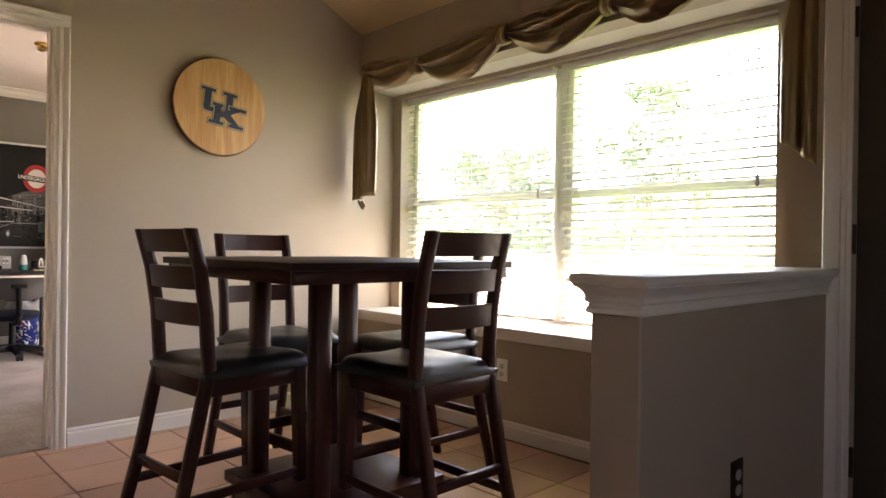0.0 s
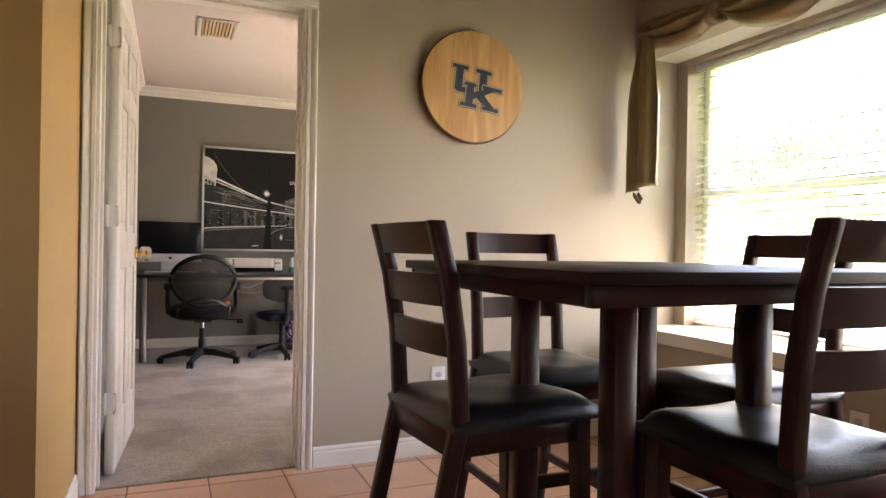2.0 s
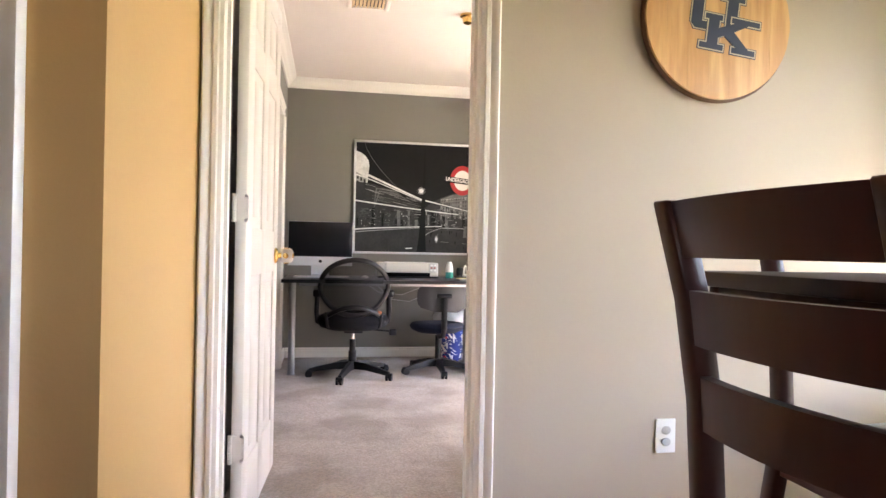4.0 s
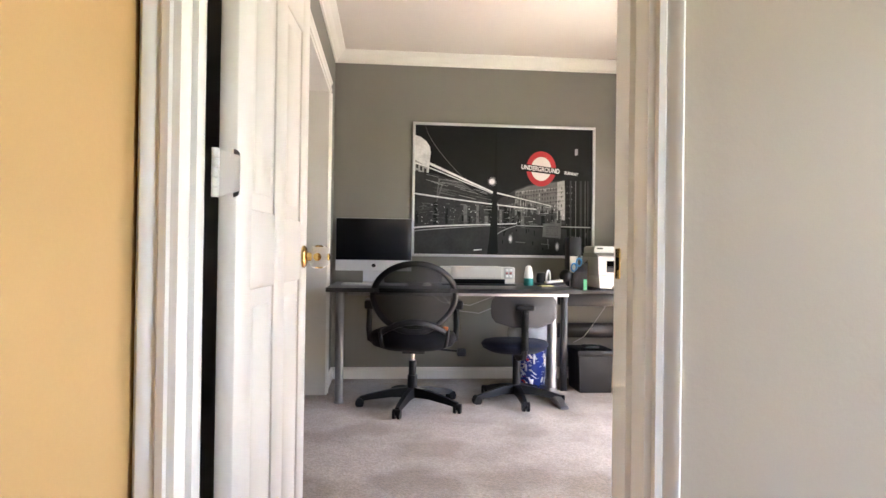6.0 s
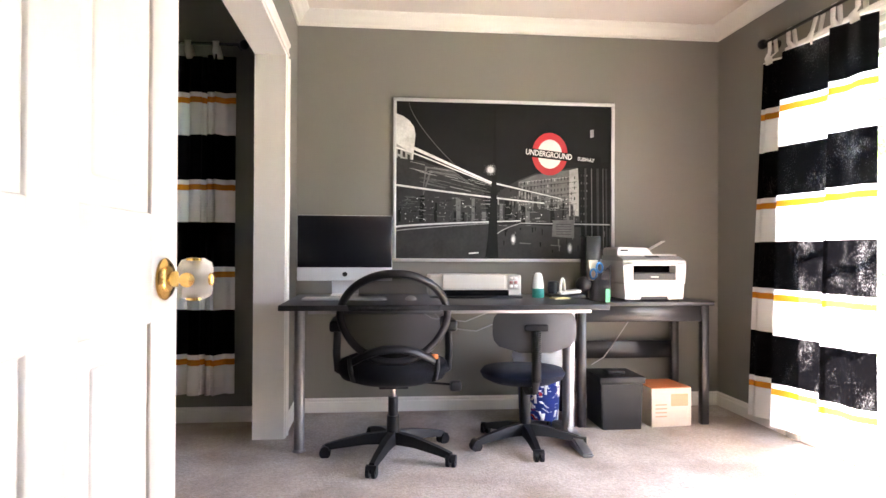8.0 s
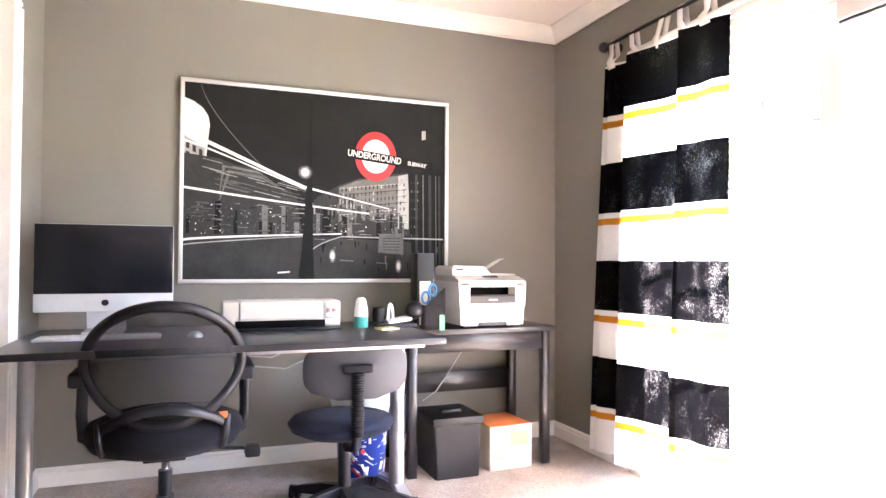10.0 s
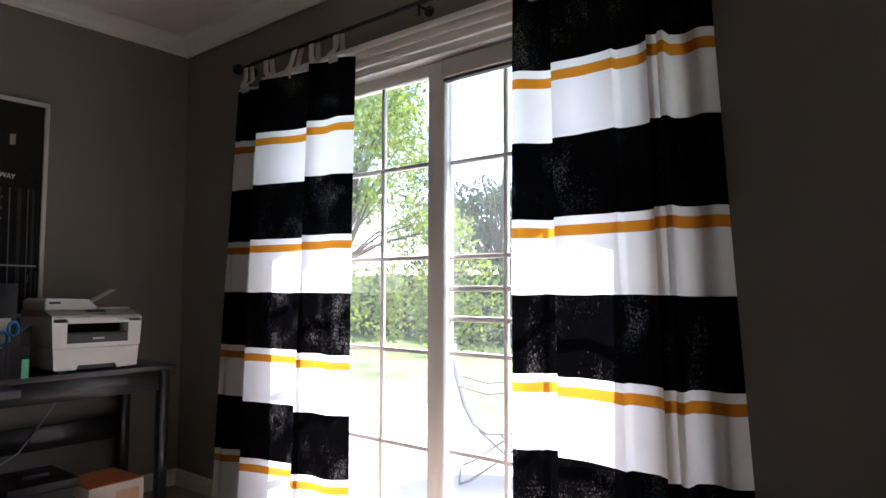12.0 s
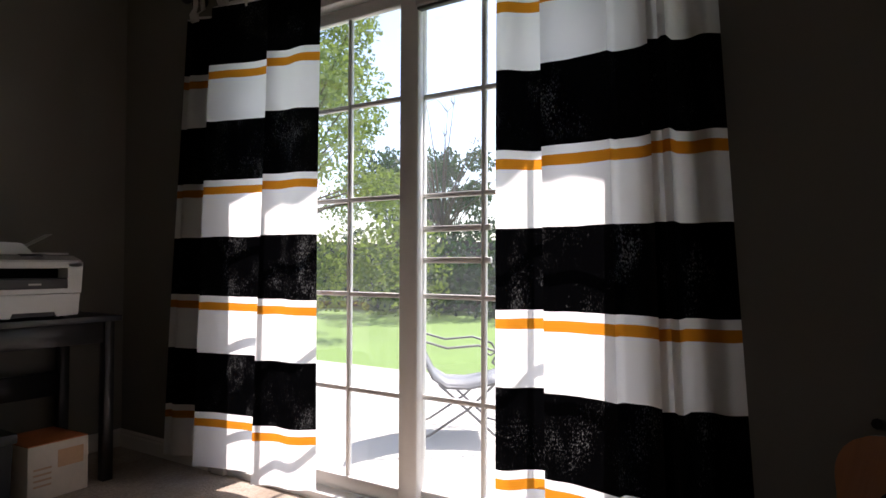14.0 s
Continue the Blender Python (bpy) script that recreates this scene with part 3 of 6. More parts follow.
casing("trim_casing_dining", "x", WX1, 1, DOOR0, DOOR1, DOORTOP, 0.063)
casing("trim_casing_office", "x", WX0, -1, DOOR0, DOOR1, DOORTOP, sides=(False, True))
jamb("x", WX0 - 0.002, WX1 + 0.002, DOOR0, DOOR1, DOORTOP, -3.335)
casing("trim_casing_opening", "y", LEFT, 1, -6.52, -4.45, 2.03)
jamb("y", LEFT - 0.152, LEFT + 0.002, -6.52, -4.45, 2.03)
casing("trim_casing_hall", "x", -2.42, 1, -0.735, 0.105, 2.04)
casing("trim_casing_entry", "y", 2.86, -1, -0.31, 0.60, 2.04)
# cap of the half wall: a stepped crown and a rounded board
ob = thing("half_wall_cap", "cream painted moulded cap of the half wall", "wall cap")
ob["kind"] = "structure"
CAP = [(0.001, 0.862), (0.008, 0.864), (0.010, 0.870), (0.007, 0.876), (0.004, 0.878), (0.004, 0.886), (0.010, 0.889), (0.011, 0.893), (0.009, 0.897),
       (0.012, 0.906), (0.018, 0.915), (0.027, 0.922), (0.031, 0.925), (0.031, 0.9285)]
bm = B()
rings = [[bm.verts.new(p + (z,)) for p in ((-0.50 - o, 2.862), (-0.50 - o, 1.60 - o), (-0.378 + o, 1.60 - o), (-0.378 + o, 2.862))] for o, z in CAP]
for low_, high_ in zip(rings, rings[1:]):
    for k in range(4):
        bm.faces.new((low_[k], low_[(k + 1) % 4], high_[(k + 1) % 4], high_[k]))
bm.faces.new(rings[0])
bm.faces.new(rings[-1])
part("moulding", bm, WHITE, ob)
part("board", box(B(), -0.537, -0.341, 1.563, 2.862, 0.928, 0.950, 0.008, 3), WHITE, ob)

# dark entry door
d = thing("door_entry", "dark brown closed door with bronze hinges", "door")
d["kind"] = "structure"
DARKDOOR = material("dark brown door paint", (0.055, 0.043, 0.034), 0.45)
slab = part("slab", box(B(), -0.305, 0.595, 2.90, 2.945, 0.005, 2.035), DARKDOOR, d)
for x0, x1 in ((-0.19, 0.10), (0.19, 0.48)):
    for z0, z1 in ((0.25, 0.85), (1.05, 1.85)):
        part("panel", box(B(), x0, x1, 2.888, 2.901, z0, z1, 0.008), DARKDOOR, slab)
for z in (0.3, 1.05, 1.78):
    part("hinge", cyl(B(), (-0.308, 2.872, z - 0.05), (-0.308, 2.872, z + 0.05), 0.009), DARKBRASS, d)


# panelled white door, standing open against the side wall
def panel_door():
    d = thing("door_open", "white six-panel door standing open into the office", "door", (-3.402, 0.405, 0), 0)
    d["kind"] = "structure"
    w, h = 0.762, 2.02
    # slab along -x; the visible face looks to +y
    part("core", box(B(), -w + 0.002, -0.002, 0.006, 0.030, 0.014, h - 0.002), WHITE, d)
    for x0, x1 in ((-w, -w + 0.11), (-w / 2 - 0.055, -w / 2 + 0.055), (-0.11, 0)):
        part("stile", box(B(), x0, x1, 0.0, 0.036, 0.012, h, 0.003), WHITE, d)
    for z0, z1 in ((0.012, 0.24), (0.875, 1.045), (1.60, 1.71), (1.92, h)):
        part("rail", box(B(), -w + 0.001, -0.001, 0.0005, 0.0355, z0, z1, 0.003), WHITE, d)
    for x0, x1 in ((-w + 0.12, -w / 2 - 0.065), (-w / 2 + 0.065, -0.12)):
        for z0, z1 in ((0.25, 0.865), (1.055, 1.59), (1.72, 1.91)):
            bm = B()
            box(bm, x0 + 0.02, x1 - 0.02, 0.002, 0.034, z0 + 0.02, z1 - 0.02, 0.012)
            part("panel", bm, WHITE, d)
    for z in (0.315, 1.105, 1.86):
        hb = B()
        for k in range(5):
            cyl(hb, (0.012, -0.002, z - 0.0465 + 0.0188 * k), (0.012, -0.002, z - 0.0465 + 0.0188 * k + 0.0176), 0.0075, n=14)
        hg = part("hinge", hb, WHITE, d, "white painted butt hinge")
        leaf = B()
        corner = [(0.030 + 0.012 * math.cos(q), 0.034 + 0.012 * math.sin(q)) for q in [math.pi / 2 * i / 6 for i in range(7)]]
        outline = [(y, z + up) for y, up in corner] + [(y, z - up) for y, up in reversed(corner)] + [(-0.002, z - 0.046), (-0.002, z + 0.046)]
        prism(leaf, outline, "x", 0.001, 0.004)
        part("leaf", leaf, WHITE, hg)
        for up, y in ((-0.034, 0.020), (0.034, 0.020), (0.0, 0.030)):
            part("screw", cyl(B(), (0.003, y, z + up), (0.0052, y, z + up), 0.004, n=10), WHITE, hg)
    kb = B()
    lathe(kb, [(0.033, 0), (0.034, 0.004), (0.028, 0.010), (0.013, 0.014), (0.012, 0.03)], n=24)
    bmesh.ops.transform(kb, matrix=pose(-w + 0.062, 0.036, 0.942, -90, 0, 0), verts=kb.verts[:])
    k = part("rose", kb, BRASS, d, "polished brass rose")
    kb = B()
    lathe(kb, [(0.022, 0.022), (0.031, 0.027), (0.034, 0.045), (0.034, 0.062), (0.027, 0.074), (0.012, 0.076)], n=8)
    bmesh.ops.transform(kb, matrix=pose(-w + 0.062, 0.036, 0.942, -90, 0, 22), verts=kb.verts[:])
    part("knob_cover", kb, PLASTIC, d, "white plastic childproof knob cover", 20)
    kb = B()
    for turn in (0, 90, 180, 270):
        grip = B()
        lathe(grip, [(0.012, 0.030), (0.012, 0.0335), (0.005, 0.0355)], n=14)
        bmesh.ops.transform(grip, matrix=pose(-w + 0.062, 0.036 + 0.048, 0.942) @ pose(0, 0, 0, 0, turn + 90, 0), verts=grip.verts[:])
        part("grip_hole", grip, BRASS, d, "brass knob showing through the cover")
    lathe(kb, [(0.010, 0.074), (0.011, 0.079), (0.006, 0.081)], n=12)
    bmesh.ops.transform(kb, matrix=pose(-w + 0.062, 0.036, 0.942, -90, 0, 0), verts=kb.verts[:])
    part("knob_button", kb, BRASS, d)
    d.matrix_basis = pose(-3.416, 0.405, 0, 0, 0, -3.2)
    return d


panel_door()
st = thing("strike_plate", "brass strike plate on the door jamb", "strike plate")
part("plate", box(B(), -3.388, -3.358, 1.1775, 1.1815, 0.912, 0.972, 0.001), BRASS, st)
# the hole is a black patch on the plate, its shade painted
part("latch_hole", box(B(), -3.380, -3.366, 1.1768, 1.1776, 0.930, 0.954), MATT, st, "black patch for the latch hole's darkness")

# ---- patio doors ----
pd = thing("window_patio_doors", "cream painted glazed patio doors with muntins", "patio door")
pd["kind"] = "structure"
bm = B()
for x0, x1 in ((-6.25, -6.21), (-4.39, -4.35)):
    box(bm, x0, x1, 3.06, 3.20, 0, 2.0, 0.003)
box(bm, -6.25, -4.35, 3.06, 3.20, 1.985, 2.03, 0.003)
box(bm, -6.25, -4.35, 3.05, 3.20, 0.0, 0.035, 0.003)
part("frame", bm, VINYL, pd)
for x0, x1, y in ((-6.21, -5.255, 3.13), (-5.345, -4.39, 3.165)):
    leaf = B()
    sw = 0.085
    box(leaf, x0, x0 + sw, y - 0.018, y + 0.018, 0.04, 1.98, 0.004)
    box(leaf, x1 - sw, x1, y - 0.018, y + 0.018, 0.04, 1.98, 0.004)
    box(leaf, x0 + sw - 0.002, x1 - sw + 0.002, y - 0.0175, y + 0.0175, 0.04, 0.10, 0.004)
    box(leaf, x0 + sw - 0.002, x1 - sw + 0.002, y - 0.0175, y + 0.0175, 1.93, 1.98, 0.004)
    lf = part("leaf", leaf, VINYL, pd)
    g0, g1 = x0 + sw, x1 - sw
    for k in (1, 2):
        x = g0 + (g1 - g0) * k / 3
        part("muntin", box(B(), x - 0.009, x + 0.009, y - 0.010, y + 0.010, 0.10, 1.93, 0.003), VINYL, lf)
    for z in (0.445, 0.823, 1.199, 1.575):
        part("muntin", box(B(), g0, g1, y - 0.0095, y + 0.0095, z - 0.009, z + 0.009, 0.003), VINYL, lf)
    if x0 > -5.4:
        for z in (0.958, 1.075):
            part("muntin", box(B(), g0, g0 + 0.29, y - 0.0095, y + 0.0095, z - 0.011, z + 0.011, 0.003), VINYL, lf)
    pane = part("pane", box(B(), g0 - 0.004, g1 + 0.004, y - 0.003, y + 0.003, 0.096, 1.934), GLASS, lf, "clear glass")
    pane.visible_shadow = False
part("screen_housing", box(B(), -5.25, -4.40, 3.085, 3.140, 1.900, 1.972, 0.006, 2), PALEGREY, pd, "pale grey roller screen housing")
part("screen_bar", box(B(), -5.25, -4.40, 3.095, 3.125, 1.888, 1.899, 0.003), GREYPLAST, pd)
cs = thing("trim_patio_casing", "white moulded casing round the patio doors", "door casing")
cs["kind"] = "structure"
for z0, z1, o in ((2.015, 2.05, 0.012), (2.05, 2.085, 0.022), (2.085, 2.11, 0.032)):
    part("head_casing", box(B(), -6.34, -4.26, RIGHT - o, RIGHT + 0.01, z0, z1, 0.003), WHITE, cs)
for x0, x1 in ((-6.34, -6.25), (-4.35, -4.26)):
    part("side_casing", box(B(), x0, x1, RIGHT - 0.018, RIGHT + 0.012, 0, 2.015, 0.003), WHITE, cs)

# ---- dining window with blinds ----
dw = thing("window_dining", "wide white double window with raised-slat blinds", "window")
dw["kind"] = "structure"
for x0, x1 in ((-3.165, -1.90), (-1.86, -0.70)):
    bm = B()
    y0, y1 = 3.41, 3.50
    box(bm, x0, x0 + 0.045, y0, y1, 0.575, 2.034, 0.004)
    box(bm, x1 - 0.045, x1, y0, y1, 0.575, 2.034, 0.004)
    box(bm, x0, x1, y0 + 0.001, y1, 0.575, 0.635, 0.004)
    box(bm, x0, x1, y0 + 0.001, y1, 2.01, 2.034, 0.004)
    box(bm, x0, x1, y0 + 0.01, y1, 1.29, 1.335, 0.004)
    wf = part("window_frame", bm, VINYL, dw)
    for z0, z1 in ((0.635, 1.29), (1.335, 2.01)):
        p = part("pane", box(B(), x0 + 0.045, x1 - 0.045, 3.452, 3.458, z0, z1), HAZY, wf)
        p.visible_shadow = False
    bl = thing("blind", "white horizontal slat blind, lowered", "blind", group="blinds in the dining window")
    part("headrail", box(B(), x0 + 0.008, x1 - 0.008, 3.335, 3.39, 1.998, 2.033, 0.004), VINYL, bl)
    part("bottom_rail", box(B(), x0 + 0.012, x1 - 0.012, 3.345, 3.385, 0.592, 0.608, 0.004), VINYL, bl)
    slat = B()
    prism(slat, [(-0.024, -0.0035), (-0.012, 0.0005), (0, 0.002), (0.012, 0.0005), (0.024, -0.0035), (0.012, -0.001), (0, 0.0005), (-0.012, -0.001)], "x", x0 + 0.012, x1 - 0.012)
    first = part("slat", slat, BLIND, bl)
    first.matrix_basis = pose(0, 3.365, 0.64, 21, 0, 0)
    for k in range(1, 32):
        s = new("slat", first.data)
        s.parent = bl
        s.matrix_basis = pose(0, 3.365, 0.64 + 0.0437 * k, 21 + random.uniform(-3, 3), random.uniform(-0.06, 0.06), 0)
    for f in (0.12, 0.5, 0.88):
        x = x0 + (x1 - x0) * f
        part("cord", cyl(B(), (x, 3.338, 0.60), (x, 3.338, 2.03), 0.0014, n=6), PLASTIC, bl)
    pull = part("pull_cord", cyl(B(), (x1 - 0.09, 3.325, 1.34), (x1 - 0.09, 3.325, 2.03), 0.0018, n=6), PLASTIC, bl)
    part("tassel", lathe(B(), [(0.003, 1.345), (0.008, 1.335), (0.011, 1.30), (0.004, 1.29)], (x1 - 0.09, 3.325, 0), 12), PALEGREY, pull)
for x in (-1.90,):
    part("mullion", box(B(), -1.90, -1.86, 3.405, 3.50, 0.575, 2.034), VINYL, dw)

# unseen warm lamp, added to brighten the dining nook
fill_light("fill_lamp_kitchen", (3.4, -0.4, 1.55), (0, 0.0, 1.9), 0.8, 0.8, 0.25)

# ---- dining nook: table, stools, wall disc, valance ----
def counter_table():
    t = thing("counter_table", "square espresso-stained counter-height table with pedestal base", "table", (-1.70, 1.75, 0))
    part("tabletop", box(B(), -0.46, 0.46, -0.46, 0.46, 0.931, 0.955, 0.005, 2), TOPWOOD, t)
    for a, b in ((-0.445, -0.42), (0.42, 0.445)):
        part("apron", box(B(), a, b, -0.445, 0.445, 0.892, 0.931, 0.002), ESPRESSO, t)
        part("apron", box(B(), -0.42, 0.42, a, b, 0.8925, 0.931, 0.002), ESPRESSO, t)
    part("subframe", box(B(), -0.415, 0.415, -0.415, 0.415, 0.897, 0.930), ESPRESSO, t)
    for sx in (-1, 1):
        for sy in (-1, 1):
            part("leg", box(B(), sx * 0.2 - 0.03, sx * 0.2 + 0.03, sy * 0.2 - 0.03, sy * 0.2 + 0.03, 0.0, 0.897, 0.004), ESPRESSO, t)
    part("base_shelf", box(B(), -0.29, 0.29, -0.29, 0.29, 0.125, 0.165, 0.006, 2), ESPRESSO, t)
    bm = B()
    for a, b in ((-0.27, -0.245), (0.245, 0.27)):
        box(bm, a, b, -0.27, 0.27, 0.05, 0.125, 0.003)
        box(bm, -0.245, 0.245, a, b, 0.0505, 0.125, 0.003)
    part("plinth", bm, ESPRESSO, t)
    return t


def stool():
    """A counter stool; its back is at local y = 0 and it faces +y."""
    s = thing("counter_stool", "espresso wooden counter stool with ladder back and black leather seat", "chair", group="counter stools round the table")
    w = 0.186
    lean = [(0.02, -0.085), (0.30, -0.01), (0.60, 0.054), (0.78, 0.043), (0.92, 0.021), (1.052, -0.015)]
    for sx in (-1, 1):
        bm = B()
        rows = []
        for z, y in lean:
            h = 0.019 if z > 0.1 else 0.016
            x = sx * (w - 0.02 + (0.012 if z < 0.1 else 0))
            rows.append([bm.verts.new((x + a * 0.0165, y + b * h, z - 0.02 if z < 0.1 else z)) for a, b in ((-1, -1), (1, -1), (1, 1), (-1, 1))])
        for a, b in zip(rows, rows[1:]):
            for k in range(4):
                bm.faces.new((a[k], a[(k + 1) % 4], b[(k + 1) % 4], b[k]))
        bm.faces.new(rows[0])
        bm.faces.new(rows[-1])
        bmesh.ops.bevel(bm, geom=[e for e in bm.edges], offset=0.003, segments=1, affect="EDGES")
        part("back_post", bm, ESPRESSO, s)
        bm = B()
        a = [bm.verts.new((sx * (w - 0.024) + p * 0.02, 0.40 + q * 0.02, 0.575)) for p, q in ((-1, -1), (1, -1), (1, 1), (-1, 1))]
        b = [bm.verts.new((sx * (w - 0.016) + p * 0.015, 0.415 + q * 0.015, 0.0)) for p, q in ((-1, -1), (1, -1), (1, 1), (-1, 1))]
        for k in range(4):
            bm.faces.new((a[k], a[(k + 1) % 4], b[(k + 1) % 4], b[k]))
        bm.faces.new(a)
        bm.faces.new(b)
        part("front_leg", bm, ESPRESSO, s)
        part("side_apron", box(B(), sx * (w - 0.024) - 0.011, sx * (w - 0.024) + 0.011, 0.05, 0.40, 0.515, 0.575, 0.002), ESPRESSO, s)
        part("side_stretcher", box(B(), sx * (w - 0.018) - 0.009, sx * (w - 0.018) + 0.009, -0.03, 0.41, 0.185, 0.215, 0.002), ESPRESSO, s)
    part("front_apron", box(B(), -w + 0.024, w - 0.024, 0.39, 0.412, 0.515, 0.575, 0.002), ESPRESSO, s)
    part("back_apron", box(B(), -w + 0.024, w - 0.024, 0.03, 0.052, 0.515, 0.575, 0.002), ESPRESSO, s)
    part("footrest", box(B(), -w + 0.02, w - 0.02, 0.398, 0.42, 0.255, 0.295, 0.003), ESPRESSO, s)
    part("back_stretcher", box(B(), -w + 0.02, w - 0.02, -0.028, -0.008, 0.255, 0.285, 0.002), ESPRESSO, s)
    for z0, z1, y0, y1 in ((0.976, 1.05, 0.004, -0.016), (0.858, 0.932, 0.025, 0.014), (0.742, 0.816, 0.040, 0.034)):
        bm = B()
        n = 8
        quads = []
        for k in range(n + 1):
            u = -1 + 2 * k / n
            x = u * (w - 0.03)
            bow = -0.020 * (1 - u * u)
            crown = 0.0
            quads.append([bm.verts.new(p) for p in ((x, y0 + bow - 0.009, z0), (x, y0 + bow + 0.009, z0), (x, y1 + bow + 0.009, z1 + crown), (x, y1 + bow - 0.009, z1 + crown))])
        for a, b in zip(quads, quads[1:]):
            for k in range(4):
                bm.faces.new((a[k], a[(k + 1) % 4], b[(k + 1) % 4], b[k]))
        bm.faces.new(quads[0])
        bm.faces.new(quads[-1])
        part("back_slat", bm, ESPRESSO, s)
    # domed seat pad
    bm = B()
    n = 14
    grid = {}
    for i in range(n + 1):
        for j in range(n + 1):
            u, v = -1 + 2 * i / n, -1 + 2 * j / n
            k = (1 - abs(u) ** 7) * (1 - abs(v) ** 7)
            sag = 0.006 * math.sin(5 * u + 2) * math.cos(4 * v)
            wide = w + 0.010 - 0.006 * (v < 0) * abs(v)
            grid[i, j] = bm.verts.new((u * wide, 0.240 + v * 0.212, 0.592 + 0.036 * max(k, 0) ** 0.45 + 0.6 * sag * k))
    for i in range(n):
        for j in range(n):
            bm.faces.new((grid[i, j], grid[i + 1, j], grid[i + 1, j + 1], grid[i, j + 1]))
    rim = [grid[i, 0] for i in range(n + 1)] + [grid[n, j] for j in range(1, n + 1)] + [grid[i, n] for i in range(n - 1, -1, -1)] + [grid[0, j] for j in range(n - 1, 0, -1)]
    low = [bm.verts.new((v.co.x * 0.985, 0.240 + (v.co.y - 0.240) * 0.985, 0.572)) for v in rim]
    for k in range(len(rim)):
        bm.faces.new((rim[k], rim[(k + 1) % len(rim)], low[(k + 1) % len(rim)], low[k]))
    bm.faces.new(low)
    part("seat_pad", bm, LEATHER, s, "black leather seat pad", 60)
    return s


counter_table()
first_stool = stool()
first_stool.matrix_basis = pose(-1.848, 1.192, 0, 0, 0, 5)
copy_thing(first_stool, pose(-1.13, 1.856, 0, 0, 0, 90))
copy_thing(first_stool, pose(-2.485, 1.83, 0, 0, 0, -90))
copy_thing(first_stool, pose(-1.81, 2.47, 0, 0, 0, 180))

# round wooden disc with a dark monogram
ds = thing("wall_disc", "round varnished wooden disc with a dark monogram, hung on the wall", "wall decoration", (WX1 + 0.028, 2.0, 1.778), 0)
R = 0.268
n_boards = 7
for k in range(n_boards):
    a, b = -R + 2 * R * k / n_boards, -R + 2 * R * (k + 1) / n_boards
    pts = []
    for i in range(9):
        y = a + 0.0004 + (b - a - 0.0008) * i / 8
        pts.append((y, math.sqrt(max(R * R - y * y, 1e-6))))
    outline = pts + [(y, -z) for y, z in reversed(pts)]
    part("board", prism(B(), outline, "x", -0.004, 0.012), PINE, ds)
rim = B()
tube(rim, [(-0.006, (R - 0.002) * math.cos(2 * math.pi * i / 64), (R - 0.002) * math.sin(2 * math.pi * i / 64)) for i in range(64)], 0.009, 8, True, 1.5)
part("bark_rim", rim, BARK, ds)
part("backing", lathe(B(), [(0.15, 0), (0.15, 0.02)], n=32), BARK, ds).matrix_basis = pose(-0.027, 0, 0, 0, 90, 0)


step = [0.0]
TILT_C, TILT_S = math.cos(radians(6.5)), math.sin(radians(6.5))


def mono(bars, depth, mat, grow, name):
    """The bars of the monogram, each pushed outwards by grow, tilted on the disc."""
    for flat in bars:
        cu, cv = sum(p[0] for p in flat) / len(flat), sum(p[1] for p in flat) / len(flat)
        big = [(u + grow * (1 if u > cu else -1), v + grow * (1 if v > cv else -1)) for u, v in flat]
        step[0] += 0.00004
        part(name, prism(B(), [(0.013 + u * TILT_C + v * TILT_S, -0.008 + v * TILT_C - u * TILT_S) for u, v in big], "x", 0.010, depth + step[0]), mat, ds)


def rect(y0, y1, z0, z1):
    return [(y0, z0), (y1, z0), (y1, z1), (y0, z1)]


LETTER_U = [rect(-0.140, -0.056, 0.078, 0.096), rect(-0.118, -0.078, -0.012, 0.08), [(-0.118, -0.01), (-0.118, -0.02), (-0.103, -0.034), (-0.048, -0.034), (-0.048, -0.006)],
            rect(-0.014, 0.072, 0.078, 0.096), rect(0.010, 0.050, -0.012, 0.08)]
LETTER_K = [rect(-0.068, -0.004, 0.004, 0.022), rect(-0.054, -0.014, -0.085, 0.01), rect(-0.080, 0.008, -0.097, -0.078),
            [(-0.016, -0.056), (-0.016, -0.022), (0.060, 0.012), (0.108, 0.012), (0.03, -0.034)], rect(0.030, 0.136, 0.004, 0.022),
            [(-0.002, -0.038), (0.034, -0.018), (0.110, -0.085), (0.064, -0.085)], rect(0.040, 0.128, -0.097, -0.078)]
for height, letter in ((0.0128, LETTER_U), (0.0146, LETTER_K)):
    for rise, mat, grow, name in ((0.0, NAVY, 0.0065, "monogram_outline"), (0.0005, EDGE, 0.0042, "monogram_edge"), (0.0010, NAVY, 0.0, "monogram_bar")):
        step[0] = 0.0
        mono(letter, height + rise, mat, grow, name)

# wall outlets
def outlet(at, turn, label, mat=PLASTIC):
    o = thing("wall_outlet", label, "outlet", at, turn)
    part("plate", box(B(), -0.036, 0.036, -0.006, 0, -0.058, 0.058, 0.003, 2), mat, o)
    for z in (-0.02, 0.02):
        part("socket", lathe(B(), [(0.016, 0), (0.017, 0.003), (0.014, 0.004)], n=16, sy=0.85), PALEGREY, o).matrix_basis = pose(0, -0.0055, z, 90, 0, 0)
    return o


outlet((WX1, 1.85, 0.362), 90, "white plastic wall outlet above the baseboard")
outlet((-1.96, 3.0, 0.355), 0, "white plastic wall outlet under the window")
outlet((-0.378, 2.10, 0.40), 90, "dark bronze wall outlet on the half wall", DARKBRASS)

